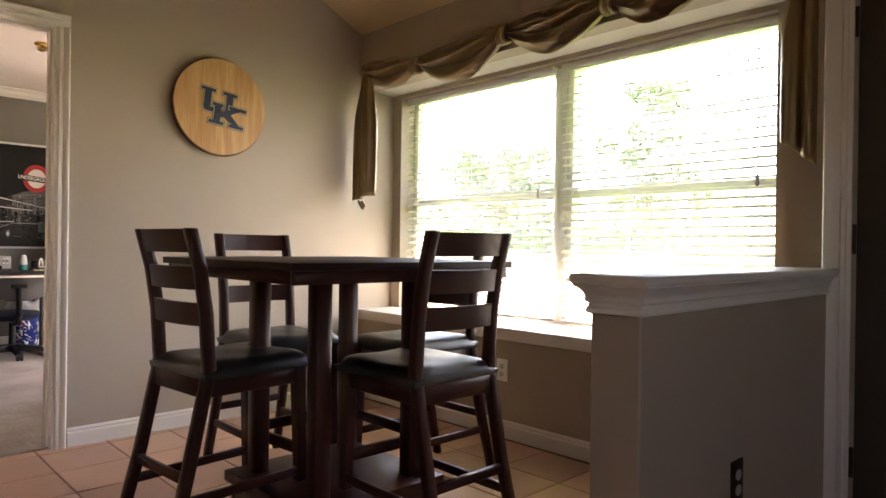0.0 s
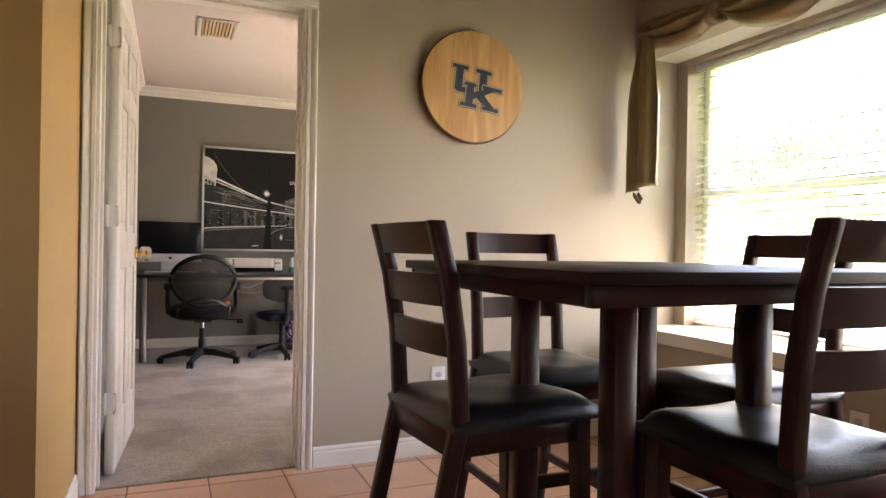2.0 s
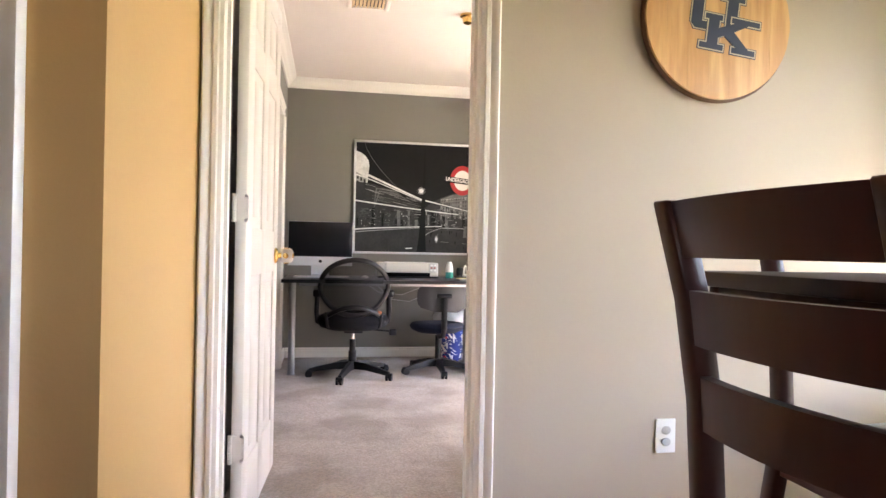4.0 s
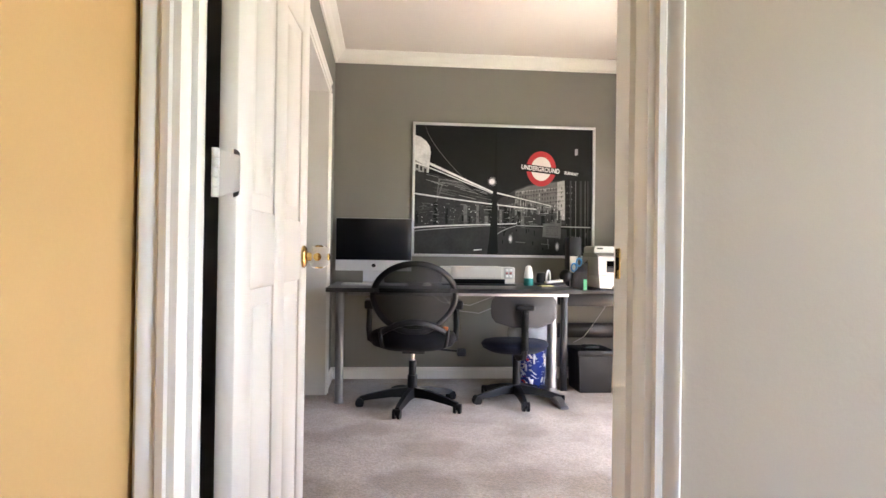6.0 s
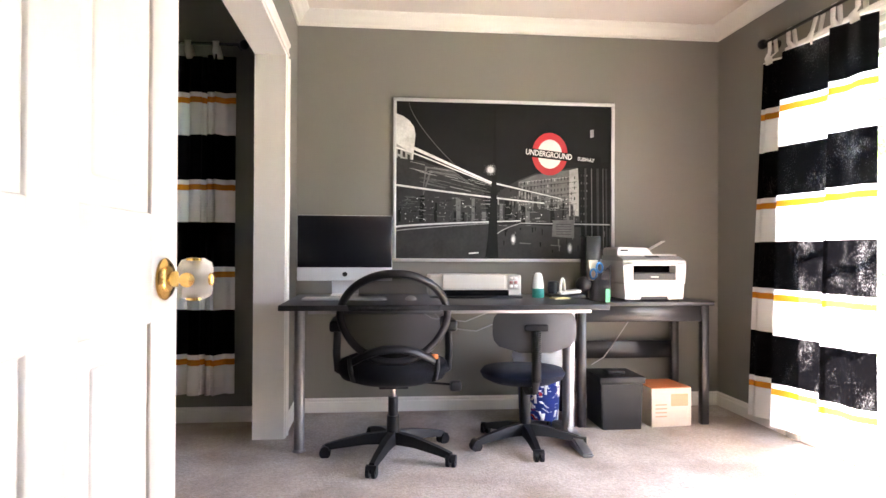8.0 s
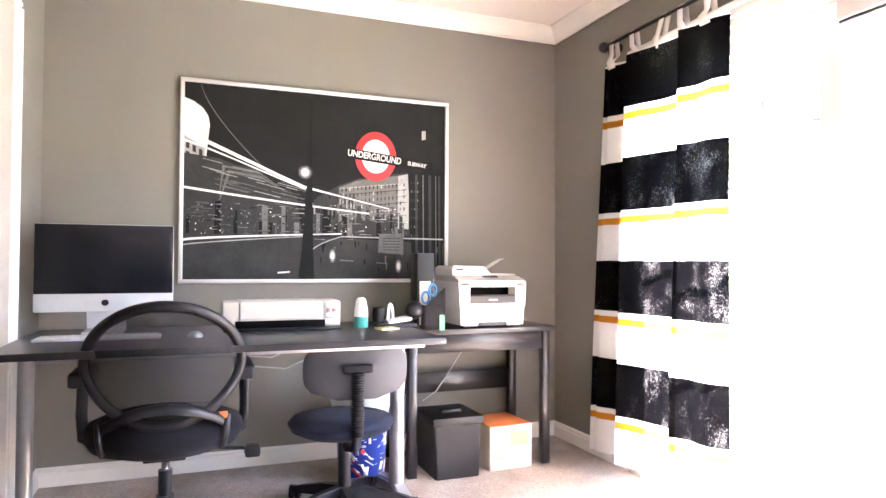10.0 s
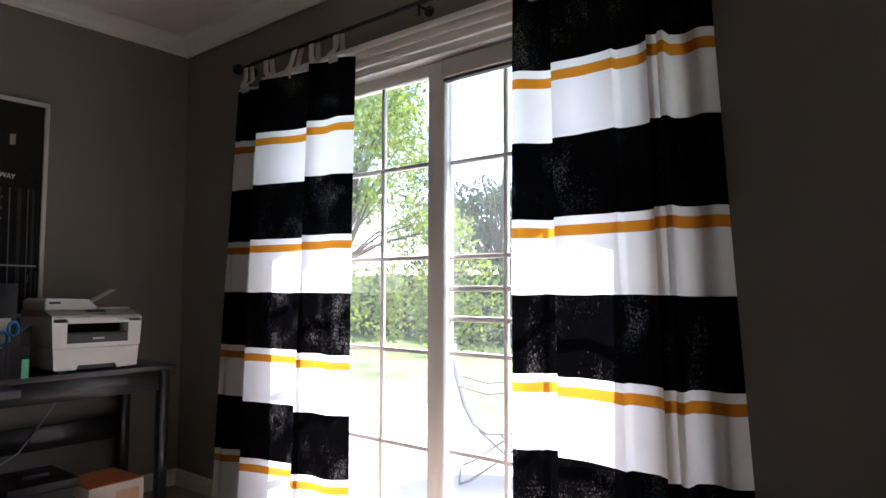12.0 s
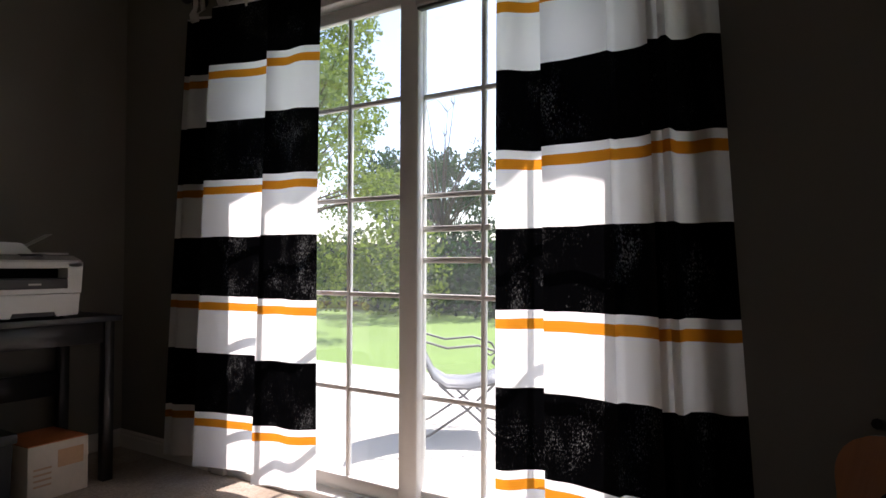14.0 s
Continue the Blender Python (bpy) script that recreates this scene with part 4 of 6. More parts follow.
# fabric valance on the header
va = thing("window_valance", "bronze satin scarf valance draped in swags", "valance")
KNOTS = [(-3.18, 2.14), (-2.62, 2.10), (-1.93, 2.13), (-1.30, 2.13), (-0.82, 2.15), (-0.46, 2.14)]
DROPS = [0.07, 0.13, 0.12, 0.12, 0.10]
for (x0, z0), (x1, z1), drop in zip(KNOTS, KNOTS[1:], DROPS):
    bm = B()
    nu, nv = 26, 22
    g = {}
    for i in range(nu + 1):
        u = i / nu
        for j in range(nv + 1):
            v = j / nv
            arch = 4 * u * (1 - u)
            pinch = 0.25 + 0.75 * arch ** 0.6
            top = 0.075 * pinch
            z = z0 + (z1 - z0) * u + top - (top + 0.03 * pinch) * v - drop * arch ** 0.85 * v ** 1.25
            fold = (math.sin(v * 19 + 2.4 * math.sin(3.4 * u + x0)) * 0.026 + math.sin(v * 37 + 5 * u * u + 3 * x0) * 0.009) * pinch
            g[i, j] = bm.verts.new((x0 + (x1 - x0) * u, 2.955 - 0.035 * pinch * math.sin(math.pi * min(v * 1.15, 1)) - fold, z + 0.008 * math.sin(9 * v + 4 * u)))
    for i in range(nu):
        for j in range(nv):
            bm.faces.new((g[i, j], g[i + 1, j], g[i + 1, j + 1], g[i, j + 1]))
    sw = part("swag", bm, SATIN, va, "", 80)
    so = sw.modifiers.new("thick", "SOLIDIFY")
    so.thickness = 0.003
for x, z in KNOTS[1:-1]:
    bm = B()
    for k in range(3):
        tube(bm, [(x - 0.02 + 0.02 * k + 0.008 * math.sin(a * 2), 2.94 - 0.035 * math.sin(a), z + 0.045 * math.cos(a) - 0.01) for a in [2 * math.pi * i / 16 for i in range(16)]], 0.012, 8, True)
    part("knot", bm, SATIN, va, "", 80)
for x, low, wide, sgn in ((-3.095, 1.30, 0.108, 1), (-0.475, 1.28, 0.085, -1)):
    bm = B()
    nu, nv = 30, 24
    g = {}
    for j in range(nv + 1):
        v = j / nv
        for i in range(nu + 1):
            u = -1 + 2 * i / nu
            spread = wide * (0.35 + 0.65 * min(1, v * 2.2)) * (1 - 0.25 * max(0, v - 0.8))
            bottom = low + (0.035 if sgn > 0 else 0.13) * (0.5 + 0.5 * sgn * u)
            z = 2.16 + (bottom - 2.16) * v
            g[i, j] = bm.verts.new((x + u * spread, 2.955 - 0.055 * min(1, 2 * v + 0.3) * abs(math.sin(u * 2.9 + 0.5 + 0.3 * v)) - 0.012 * abs(math.sin(u * 7 + v)) - 0.01 * math.sin(3 * u + 2 * v), z))
    for i in range(nu):
        for j in range(nv):
            bm.faces.new((g[i, j], g[i + 1, j], g[i + 1, j + 1], g[i, j + 1]))
    tl = part("tail", bm, SATIN, va, "", 80)
    so = tl.modifiers.new("thick", "SOLIDIFY")
    so.thickness = 0.003

bm = B()
for k in range(3):
    tube(bm, [(-3.135 + 0.012 * k + 0.016 * math.cos(q), 2.925 + 0.010 * math.sin(q), 1.285 - 0.012 * k + 0.014 * math.sin(2 * q)) for q in [2 * math.pi * i / 14 for i in range(14)]], 0.008, 8, True)
part("tail_knot", bm, SATIN, va, "", 80)

# ---- office: curtains ----
def curtain(name, label, edges, depths, slants, top, hem, axis="x", plane=3.0, group="striped curtains", flare=0.0, cloth=None, lift=0.0):
    """A hanging striped curtain with tab tops. edges: where folds step along its width; depths: how far each fold stands off the plane; slants: how much further out
    its first edge is than its last; lift: how far the stripes are shifted up."""
    c = thing(name, label, "curtain", (0, 0, lift), group=group)
    top, hem, rod_z = top - lift, hem - lift, ROD_Z - lift
    bm = B()
    cols = []
    for k, (a, b) in enumerate(zip(edges, edges[1:])):
        n = max(4, int((b - a) / 0.012))
        for i in range(n + 1):
            u = i / n
            soft = depths[k] + slants[k] * (0.5 - u) + 0.011 * math.sin(2 * math.pi * (u * 1.0 + 0.13 * k)) + 0.005 * math.sin(9 * u + 2 * k)
            cols.append((a + (b - a) * (0.02 + 0.96 * u), soft))
    rows = 40
    g = {}
    anchor = edges[0] if flare > 0.15 else edges[-1]
    for j in range(rows + 1):
        v = j / rows
        for i, (u, d) in enumerate(cols):
            z = top + (hem - top) * v + 0.006 * math.sin(i * 0.21) * (1 - v)
            wob = 0.006 * math.sin(4.0 * v + u * 9)
            pos = u + (u - anchor) * flare * v
            off = d * (0.75 + 0.3 * v) + wob
            co = (pos, plane - off, z) if axis == "x" else (plane + off, pos, z)
            g[i, j] = bm.verts.new(co)
    for i in range(len(cols) - 1):
        for j in range(rows):
            bm.faces.new((g[i, j], g[i + 1, j], g[i + 1, j + 1], g[i, j + 1]))
    part("cloth", bm, cloth or STRIPE, c, "", 70)
    # tabs that loop over the rod
    count = max(4, int((edges[-1] - edges[0]) / 0.14))
    for k in range(count):
        p = edges[0] + (edges[-1] - edges[0]) * (k + 0.35) / count
        near = min(cols, key=lambda q: abs(q[0] - p))[1] * 0.75
        lean = random.uniform(-0.02, 0.02)
        bm = B()
        n = 12
        ring = [(near + 0.003, top - 0.02), (near + 0.006, top + 0.02), (0.028, top + 0.055)]
        ring += [(0.018 * math.cos(a), rod_z + 0.018 * math.sin(a)) for a in [math.pi * i / 6 for i in range(7)]]
        ring += [(-0.014, top + 0.055), (near - 0.006, top + 0.015), (near - 0.004, top - 0.02)]
        a = []
        for w in (-0.026, 0.026):
            line = []
            for off, z in ring:
                q = p + w * (1 - 0.35 * (z > top + 0.03)) + lean * (z - top) / 0.08
                line.append(bm.verts.new((q, plane - off, z) if axis == "x" else (plane + off, q, z)))
            a.append(line)
        for i in range(len(ring) - 1):
            bm.faces.new((a[0][i], a[0][i + 1], a[1][i + 1], a[1][i]))
        tb = part("tab", bm, TABS, c, "white cotton tab", 70)
        so = tb.modifiers.new("thick", "SOLIDIFY")
        so.thickness = 0.002
    return c


ROD_Z = 2.175
ROD_Y = 2.985
curtain("curtain", "black and white striped cotton curtain with mustard lines, drawn aside", [-6.45, -6.41, -6.22, -5.885, -5.86, -5.625], [0.05, 0.02, 0.05, 0.02, 0.07], [0.0, 0.05, 0.09, 0.02, 0.08], 2.052, 0.078, flare=0.12)
curtain("curtain", "black and white striped cotton curtain with mustard lines, drawn aside", [-4.833, -4.69, -4.48, -4.37, -4.32, -4.20], [0.02, 0.065, 0.06, 0.11, 0.05], [0.08, -0.03, -0.02, 0.0, 0.02], 2.052, 0.078, flare=0.19)
rod = thing("curtain_rod", "black metal curtain rod with ball finials", "curtain rod")
part("rod", cyl(B(), (-6.47, ROD_Y, ROD_Z), (-3.98, ROD_Y, ROD_Z), 0.009), BLACK, rod)
for x in (-6.49, -3.96):
    bm = B()
    bmesh.ops.create_uvsphere(bm, u_segments=16, v_segments=10, radius=0.028, matrix=Matrix.Translation((x, ROD_Y, ROD_Z)))
    part("finial", bm, BLACK, rod)
for x in (-6.44, -5.28, -4.02):
    bm = B()
    cyl(bm, (x, ROD_Y, ROD_Z - 0.012), (x, RIGHT, ROD_Z - 0.012), 0.006)
    cyl(bm, (x, RIGHT - 0.006, ROD_Z - 0.012), (x, RIGHT, ROD_Z - 0.012), 0.022)
    cyl(bm, (x, ROD_Y, ROD_Z - 0.05), (x, ROD_Y, ROD_Z - 0.008), 0.005)
    part("bracket", bm, BLACK, rod)
# the same curtains on the side room's window, in the dimmed copy of the cloth
curtain("curtain", "black and white striped cotton curtain closed over a window", [-1.50, -1.2, -0.95, -0.72, -0.52, -0.40, -0.31, -0.235, -0.167, -0.136, -0.083, 0.02],
        [0.02, 0.04, 0.0, 0.04, 0.0, 0.05, 0.0, 0.04, 0.0, 0.045, 0.01], [0.02, -0.03, 0.02, 0.0, 0.02, -0.02, 0.02, -0.02, 0.02, -0.02, 0.03],
        2.10, 0.182, axis="y", plane=SIDE_BACK + 0.07, cloth=STRIPE_DIMMED, lift=0.10)
rod = thing("curtain_rod", "black metal curtain rod with ball finials", "curtain rod")
part("rod", cyl(B(), (SIDE_BACK + 0.07, -1.6, ROD_Z), (SIDE_BACK + 0.07, 0.04, ROD_Z), 0.009), BLACK, rod)
bm = B()
bmesh.ops.create_uvsphere(bm, u_segments=16, v_segments=10, radius=0.028, matrix=Matrix.Translation((SIDE_BACK + 0.07, 0.06, ROD_Z)))
part("finial", bm, BLACK, rod)
part("bracket", cyl(B(), (SIDE_BACK + 0.07, 0.03, ROD_Z - 0.01), (SIDE_BACK, 0.03, ROD_Z - 0.01), 0.006), BLACK, rod)
wf = thing("window_side_room", "white framed window behind the curtain", "window")
wf["kind"] = "structure"
bm = B()
for y0, y1 in ((-1.30, -1.25), (-0.29, -0.24), (-0.80, -0.75)):
    box(bm, SIDE_BACK - 0.12, SIDE_BACK - 0.06, y0, y1, 0.50, 1.95)
for z0, z1 in ((0.50, 0.55), (1.90, 1.95), (1.18, 1.22)):
    box(bm, SIDE_BACK - 0.119, SIDE_BACK - 0.061, -1.30, -0.24, z0, z1)
part("window_frame", bm, VINYL, wf)

# ---- office: desks ----
DESK = 0.745
dk = thing("desk", "black-brown desk with round silver legs", "desk", (0, 0, 0))
part("desktop", box(B(), -6.86, -6.045, 0.375, 1.935, DESK - 0.026, DESK, 0.004, 2), BLACKWOOD, dk)
bm = B()
box(bm, -6.75, -6.15, 0.50, 1.88, DESK - 0.050, DESK - 0.0265, 0.002)
part("underframe", bm, STEEL, dk)
for x, y in ((-6.30, 0.445),):
    bm = B()
    cyl(bm, (x, y, 0.012), (x, y, DESK - 0.03), 0.026, n=24)
    lathe(bm, [(0.032, 0.0), (0.034, 0.006), (0.028, 0.016)], (x, y, 0), 24)
    part("leg", bm, STEEL, dk)
# the T-leg at the other end
bm = B()
cyl(bm, (-6.40, 1.84, 0.04), (-6.40, 1.84, DESK - 0.03), 0.033, n=24)
part("leg", bm, STEEL, dk)
bm = B()
prism(bm, [(-6.07, 0.004), (-6.07, 0.022), (-6.36, 0.075), (-6.44, 0.075), (-6.78, 0.022), (-6.78, 0.004)], "y", 1.81, 1.87)
bmesh.ops.bevel(bm, geom=bm.edges[:], offset=0.008, segments=2, affect="EDGES")
part("foot", bm, STEEL, dk, "silver metal foot")

sd = thing("side_table", "narrow black wooden side table", "table")
part("tabletop", box(B(), -7.05, -6.60, 1.955, 2.762, 0.692, 0.716, 0.003, 2), BLACKWOOD, sd)
for y in (1.985, 2.715):
    part("leg", box(B(), -6.655, -6.612, y - 0.022, y + 0.022, 0, 0.692, 0.002), BLACKWOOD, sd)
    part("leg", box(B(), -7.035, -6.992, y - 0.022, y + 0.022, 0, 0.692, 0.002), BLACKWOOD, sd)
    part("side_apron", box(B(), -6.99, -6.66, y - 0.012, y + 0.012, 0.60, 0.692, 0.002), BLACKWOOD, sd)
part("front_apron", box(B(), -6.645, -6.622, 2.008, 2.692, 0.60, 0.692, 0.002), BLACKWOOD, sd)
part("back_rail", box(B(), -7.025, -7.005, 2.008, 2.692, 0.33, 0.44, 0.002), BLACKWOOD, sd)

# ---- things on the desks ----
im = thing("desktop_computer", "all-in-one computer with black screen and aluminium chin, switched off", "computer", (-6.70, 0.645, DESK))
part("body", box(B(), -0.022, 0.0, -0.264, 0.264, 0.085, 0.452, 0.006, 2), ALU, im)
part("screen", box(B(), -0.002, 0.003, -0.262, 0.262, 0.160, 0.450, 0.002), SCREEN, im, "black glossy screen")
bm = B()
lathe(bm, [(0.013, 0), (0.013, 0.001)], n=20, sx=1.1)
part("emblem", bm, BLACK, im).matrix_basis = pose(0.0005, 0, 0.122, 90, 0, 90)
bm = B()
prism(bm, [(-0.02, 0.16), (-0.03, 0.16), (-0.085, 0.012), (-0.085, 0.0), (0.085, 0.0), (0.085, 0.006), (-0.07, 0.010)], "y", -0.075, 0.075)
part("stand", bm, ALU, im)
kb = thing("keyboard", "slim white keyboard on the desk", "keyboard", (-6.42, 0.66, DESK))
part("base", box(B(), -0.057, 0.057, -0.215, 0.215, 0, 0.009, 0.003, 2), ALU, kb)
for r in range(5):
    for k in range(14):
        part("key", box(B(), 0.046 - 0.021 * r - 0.0165, 0.046 - 0.021 * r, -0.205 + 0.0295 * k, -0.205 + 0.0295 * k + 0.0255, 0.009, 0.0125), PLASTIC, kb)
ms = thing("computer_mouse", "white rounded computer mouse on the desk", "mouse", (-6.40, 1.0, DESK), 90)
bm = B()
bmesh.ops.create_uvsphere(bm, u_segments=16, v_segments=10, radius=1.0, matrix=Matrix.Translation((0, 0, 0)) @ Matrix.Diagonal((0.03, 0.055, 0.022, 1)))
for v in bm.verts:
    v.co.z = max(v.co.z, 0)
part("shell", bm, PLASTIC, ms)
# document scanner / craft cutter
FADED = material("faded red print", (0.36, 0.16, 0.15), 0.6)
sc = thing("cutting_machine", "pale desktop cutting machine with a black feed slot", "machine", (-6.62, 1.36, DESK))
part("body", box(B(), -0.09, 0.075, -0.255, 0.255, 0.012, 0.125, 0.012, 3), PUTTY, sc)
part("lid", box(B(), -0.085, 0.082, -0.185, 0.165, 0.045, 0.128, 0.010, 3), PUTTY, sc, "putty beige lid")
# solid bar, coloured as dark as a deep slot would look
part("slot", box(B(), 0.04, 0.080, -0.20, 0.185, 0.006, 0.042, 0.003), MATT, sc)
part("tray", box(B(), 0.0, 0.13, -0.25, 0.25, 0.0, 0.010, 0.003), BLACK, sc)
part("control_panel", box(B(), 0.066, 0.080, 0.178, 0.248, 0.045, 0.122, 0.003), PALEGREY, sc)
for k in range(3):
    for q in range(2):
        part("button", box(B(), 0.0795, 0.083, 0.188 + 0.026 * q, 0.206 + 0.026 * q, 0.055 + 0.021 * k, 0.070 + 0.021 * k, 0.002), FADED if k == 1 else PLASTIC, sc)
af = thing("air_freshener", "white cone air freshener with teal base", "air freshener", (-6.55, 1.71, DESK))
part("base", lathe(B(), [(0.032, 0), (0.034, 0.004), (0.032, 0.05)], n=24), TEAL, af)
part("cone", lathe(B(), [(0.032, 0.0505), (0.030, 0.08), (0.022, 0.125), (0.015, 0.135), (0.008, 0.137)], n=24), PLASTIC, af)
dc = thing("charging_tray", "white and black charging tray with cables and gadgets", "tray", (-6.55, 1.86, DESK))
part("tray", box(B(), -0.09, 0.06, -0.09, 0.10, 0.0, 0.018, 0.005, 2), BLACK, dc)
part("charger", box(B(), -0.05, 0.055, -0.03, 0.085, 0.0185, 0.034, 0.006, 2, pose(0, 0, 0.0, 8, 0, 0)), PLASTIC, dc)
bm = B()
tube(bm, [(0.03 - 0.02 * math.cos(a), 0.03 * math.cos(a) * 0.6 - 0.02, 0.035 + 0.07 * math.sin(a)) for a in [math.pi * i / 10 for i in range(11)]], 0.007, 8)
part("handle", bm, PLASTIC, dc)
bm = B()
lathe(bm, [(0.03, 0.019), (0.034, 0.05), (0.03, 0.085), (0.018, 0.09)], (-0.05, -0.05, 0), 20)
part("gadget", bm, BLACK, dc)
bm = B()
bmesh.ops.create_uvsphere(bm, u_segments=18, v_segments=12, radius=0.045, matrix=Matrix.Translation((-6.62, 1.99, DESK + 0.068)))
gl = thing("webcam", "round black desk gadget on a foot", "gadget")
part("ball", bm, BLACK, gl)
part("foot", lathe(B(), [(0.03, 0), (0.03, 0.01), (0.012, 0.03)], (-6.62, 1.99, 0.716), 20), BLACK, gl)
np_ = thing("note_pad", "small yellow paper notepad", "notepad", (-6.43, 1.80, DESK), 12)
part("paper", box(B(), -0.035, 0.035, -0.045, 0.045, 0, 0.008), YELLOW, np_)
sp = thing("desk_speaker", "tall slim black box speaker", "speaker", (-6.82, 2.10, 0.716))
part("cabinet", box(B(), -0.06, 0.05, -0.045, 0.045, 0, 0.375, 0.005, 2), BLACK, sp)
hd = thing("pen_holder", "black wire mesh pen and letter holder with blue scissors", "pen holder", (-6.63, 2.085, 0.716))
bm = B()
for x0, x1, y0, y1 in ((-0.05, 0.05, -0.05, -0.047), (-0.05, 0.05, 0.047, 0.05), (-0.05, -0.047, -0.047, 0.047), (0.047, 0.05, -0.047, 0.047)):
    box(bm, x0, x1, y0, y1, 0.0, 0.12)
part("cup", bm, NET, hd, "black wire mesh")
bm = B()
prism(bm, [(-0.05, 0.12), (0.05, 0.12), (0.05, 0.21)], "x", 0.047, 0.05)
part("sloped_side", bm, NET, hd)
part("base", box(B(), -0.05, 0.05, -0.05, 0.05, 0.0, 0.004), BLACK, hd)
bm = B()
for dx in (-0.018, 0.018):
    tube(bm, [(0.0, -0.015 + dx + 0.018 * math.cos(a), 0.175 + 0.028 * math.sin(a) + dx) for a in [2 * math.pi * i / 14 for i in range(14)]], 0.006, 8, True)
cyl(bm, (0, -0.015, 0.02), (0, -0.015, 0.155), 0.006)
part("scissors", bm, BLUE, hd, "bright blue scissor handles")
part("paper", box(B(), -0.03, -0.02, -0.055, 0.0, 0.02, 0.235), CARD, hd)
part("green_card", box(B(), 0.052, 0.056, 0.02, 0.045, 0.0, 0.075), GREEN, hd)

pr = thing("laser_printer", "white laser printer with grey deck and dark output mouth", "printer", (-6.63, 2.414, 0.716))
pr.scale = (1, 0.91, 1)
for y in (-0.15, 0.15):
    for x in (-0.32, -0.03):
        part("foot", box(B(), x - 0.02, x + 0.02, y - 0.02, y + 0.02, 0.0, 0.010), GREYPLAST, pr)
bm = B()
prism(bm, [(-0.190, 0.012), (-0.095, 0.008), (-0.085, 0.028), (0.085, 0.028), (0.095, 0.008), (0.190, 0.012), (0.196, 0.100), (-0.196, 0.100)], "x", -0.36, 0.0)
part("paper_tray", bm, OFFWHITE, pr)
# dark grey block fills the notch, colour in place of its shade
part("tray_notch_shade", box(B(), -0.03, -0.004, -0.088, 0.088, 0.010, 0.030), GREYPLAST, pr, "dark grey block painted as the grip notch's shade")
# body as four walls round the mouth, slightly wider at the top
bm = B()
for y0, y1 in ((-0.200, -0.140), (0.140, 0.200)):
    side = -1 if y0 < 0 else 1
    prism(bm, [(y0, 0.103), (y1, 0.103), (y1 + (0.007 if side > 0 else 0), 0.232), (y0 - (0.007 if side < 0 else 0), 0.232)], "x", -0.36, 0.004)
box(bm, -0.36, 0.003, -0.141, 0.141, 0.103, 0.122)
box(bm, -0.36, 0.004, -0.206, 0.206, 0.205, 0.232, 0.006, 2)
part("body", bm, OFFWHITE, pr)
# block in recess black, paints the mouth's inner shade
part("output_mouth", box(B(), -0.25, -0.08, -0.140, 0.140, 0.122, 0.205), MATT, pr, "black block for the output mouth's darkness")
bm = B()
prism(bm, [(0.002, 0.122), (0.006, 0.126), (0.004, 0.160), (-0.012, 0.166), (-0.08, 0.150), (-0.08, 0.122)], "y", -0.139, 0.139)
flap = part("front_door", bm, GREYPLAST, pr, "dark grey front door")
part("name_bar", box(B(), 0.0045, 0.0065, -0.026, 0.026, 0.137, 0.144), PALEGREY, flap)
bm = B()
prism(bm, [(-0.36, 0.232), (-0.004, 0.232), (-0.004, 0.238), (-0.075, 0.258), (-0.36, 0.262)], "y", -0.203, 0.203)
deck = part("scanner_lid", bm, PALEGREY, pr, "pale grey scanner deck")
bm = B()
box(bm, -0.052, -0.022, -0.045, 0.045, -0.0012, 0.0012, 0, 1, pose(0, 0, 0.2475, 0, 16, 0))
part("control_panel", bm, GREYPLAST, deck)
bm = B()
prism(bm, [(-0.205, 0.262), (0.045, 0.262), (0.000, 0.302), (-0.010, 0.308), (-0.190, 0.312), (-0.205, 0.300)], "x", -0.34, -0.09)
bmesh.ops.bevel(bm, geom=bm.edges[:], offset=0.004, segments=2, affect="EDGES")
part("document_feeder", bm, OFFWHITE, pr)
part("feeder_label", box(B(), -0.0895, -0.0885, -0.185, -0.135, 0.288, 0.298), GREYPLAST, pr)
part("paper_flap", box(B(), -0.25, -0.19, 0.0, 0.165, 0.0, 0.003, 0, 1, pose(0, 0.022, 0.275, 27, 0, 0)), OFFWHITE, pr)
part("output_tray", box(B(), -0.29, -0.10, 0.045, 0.20, 0.262, 0.270, 0.003), OFFWHITE, pr)

# cables under and over the desk
cb = thing("power_cable", "grey cables hanging behind the desk", "cable")
for pts in ([(-6.86, 1.0, 0.70), (-6.88, 1.15, 0.60), (-6.88, 1.35, 0.58), (-6.86, 1.55, 0.66), (-6.84, 1.7, 0.70)],
            [(-6.86, 1.1, 0.70), (-6.9, 1.25, 0.54), (-6.9, 1.42, 0.52), (-6.86, 1.6, 0.60), (-6.85, 1.75, 0.70)],
            [(-6.98, 2.46, 0.69), (-7.0, 2.42, 0.58), (-7.0, 2.33, 0.45), (-6.98, 2.24, 0.34), (-6.95, 2.15, 0.30)]):
    smooth_pts = []
    for a, b in zip(pts, pts[1:]):
        for k in range(5):
            smooth_pts.append(Vector(a).lerp(Vector(b), k / 5))
    part("cord", tube(B(), smooth_pts + [Vector(pts[-1])], 0.0035, 6), CORD, cb)

# under the desks
fb = thing("file_box", "black plastic file box with a lid", "box", (-6.68, 2.192, 0))
bm = B()
prism(bm, [(-0.112, 0.0), (0.112, 0.0), (0.122, 0.265), (-0.122, 0.265)], "x", -0.14, 0.135)
bmesh.ops.bevel(bm, geom=bm.edges[:], offset=0.006, segments=2, affect="EDGES")
part("body", bm, BLACK, fb)
part("lid", box(B(), -0.15, 0.148, -0.132, 0.132, 0.262, 0.300, 0.008, 2), BLACK, fb)
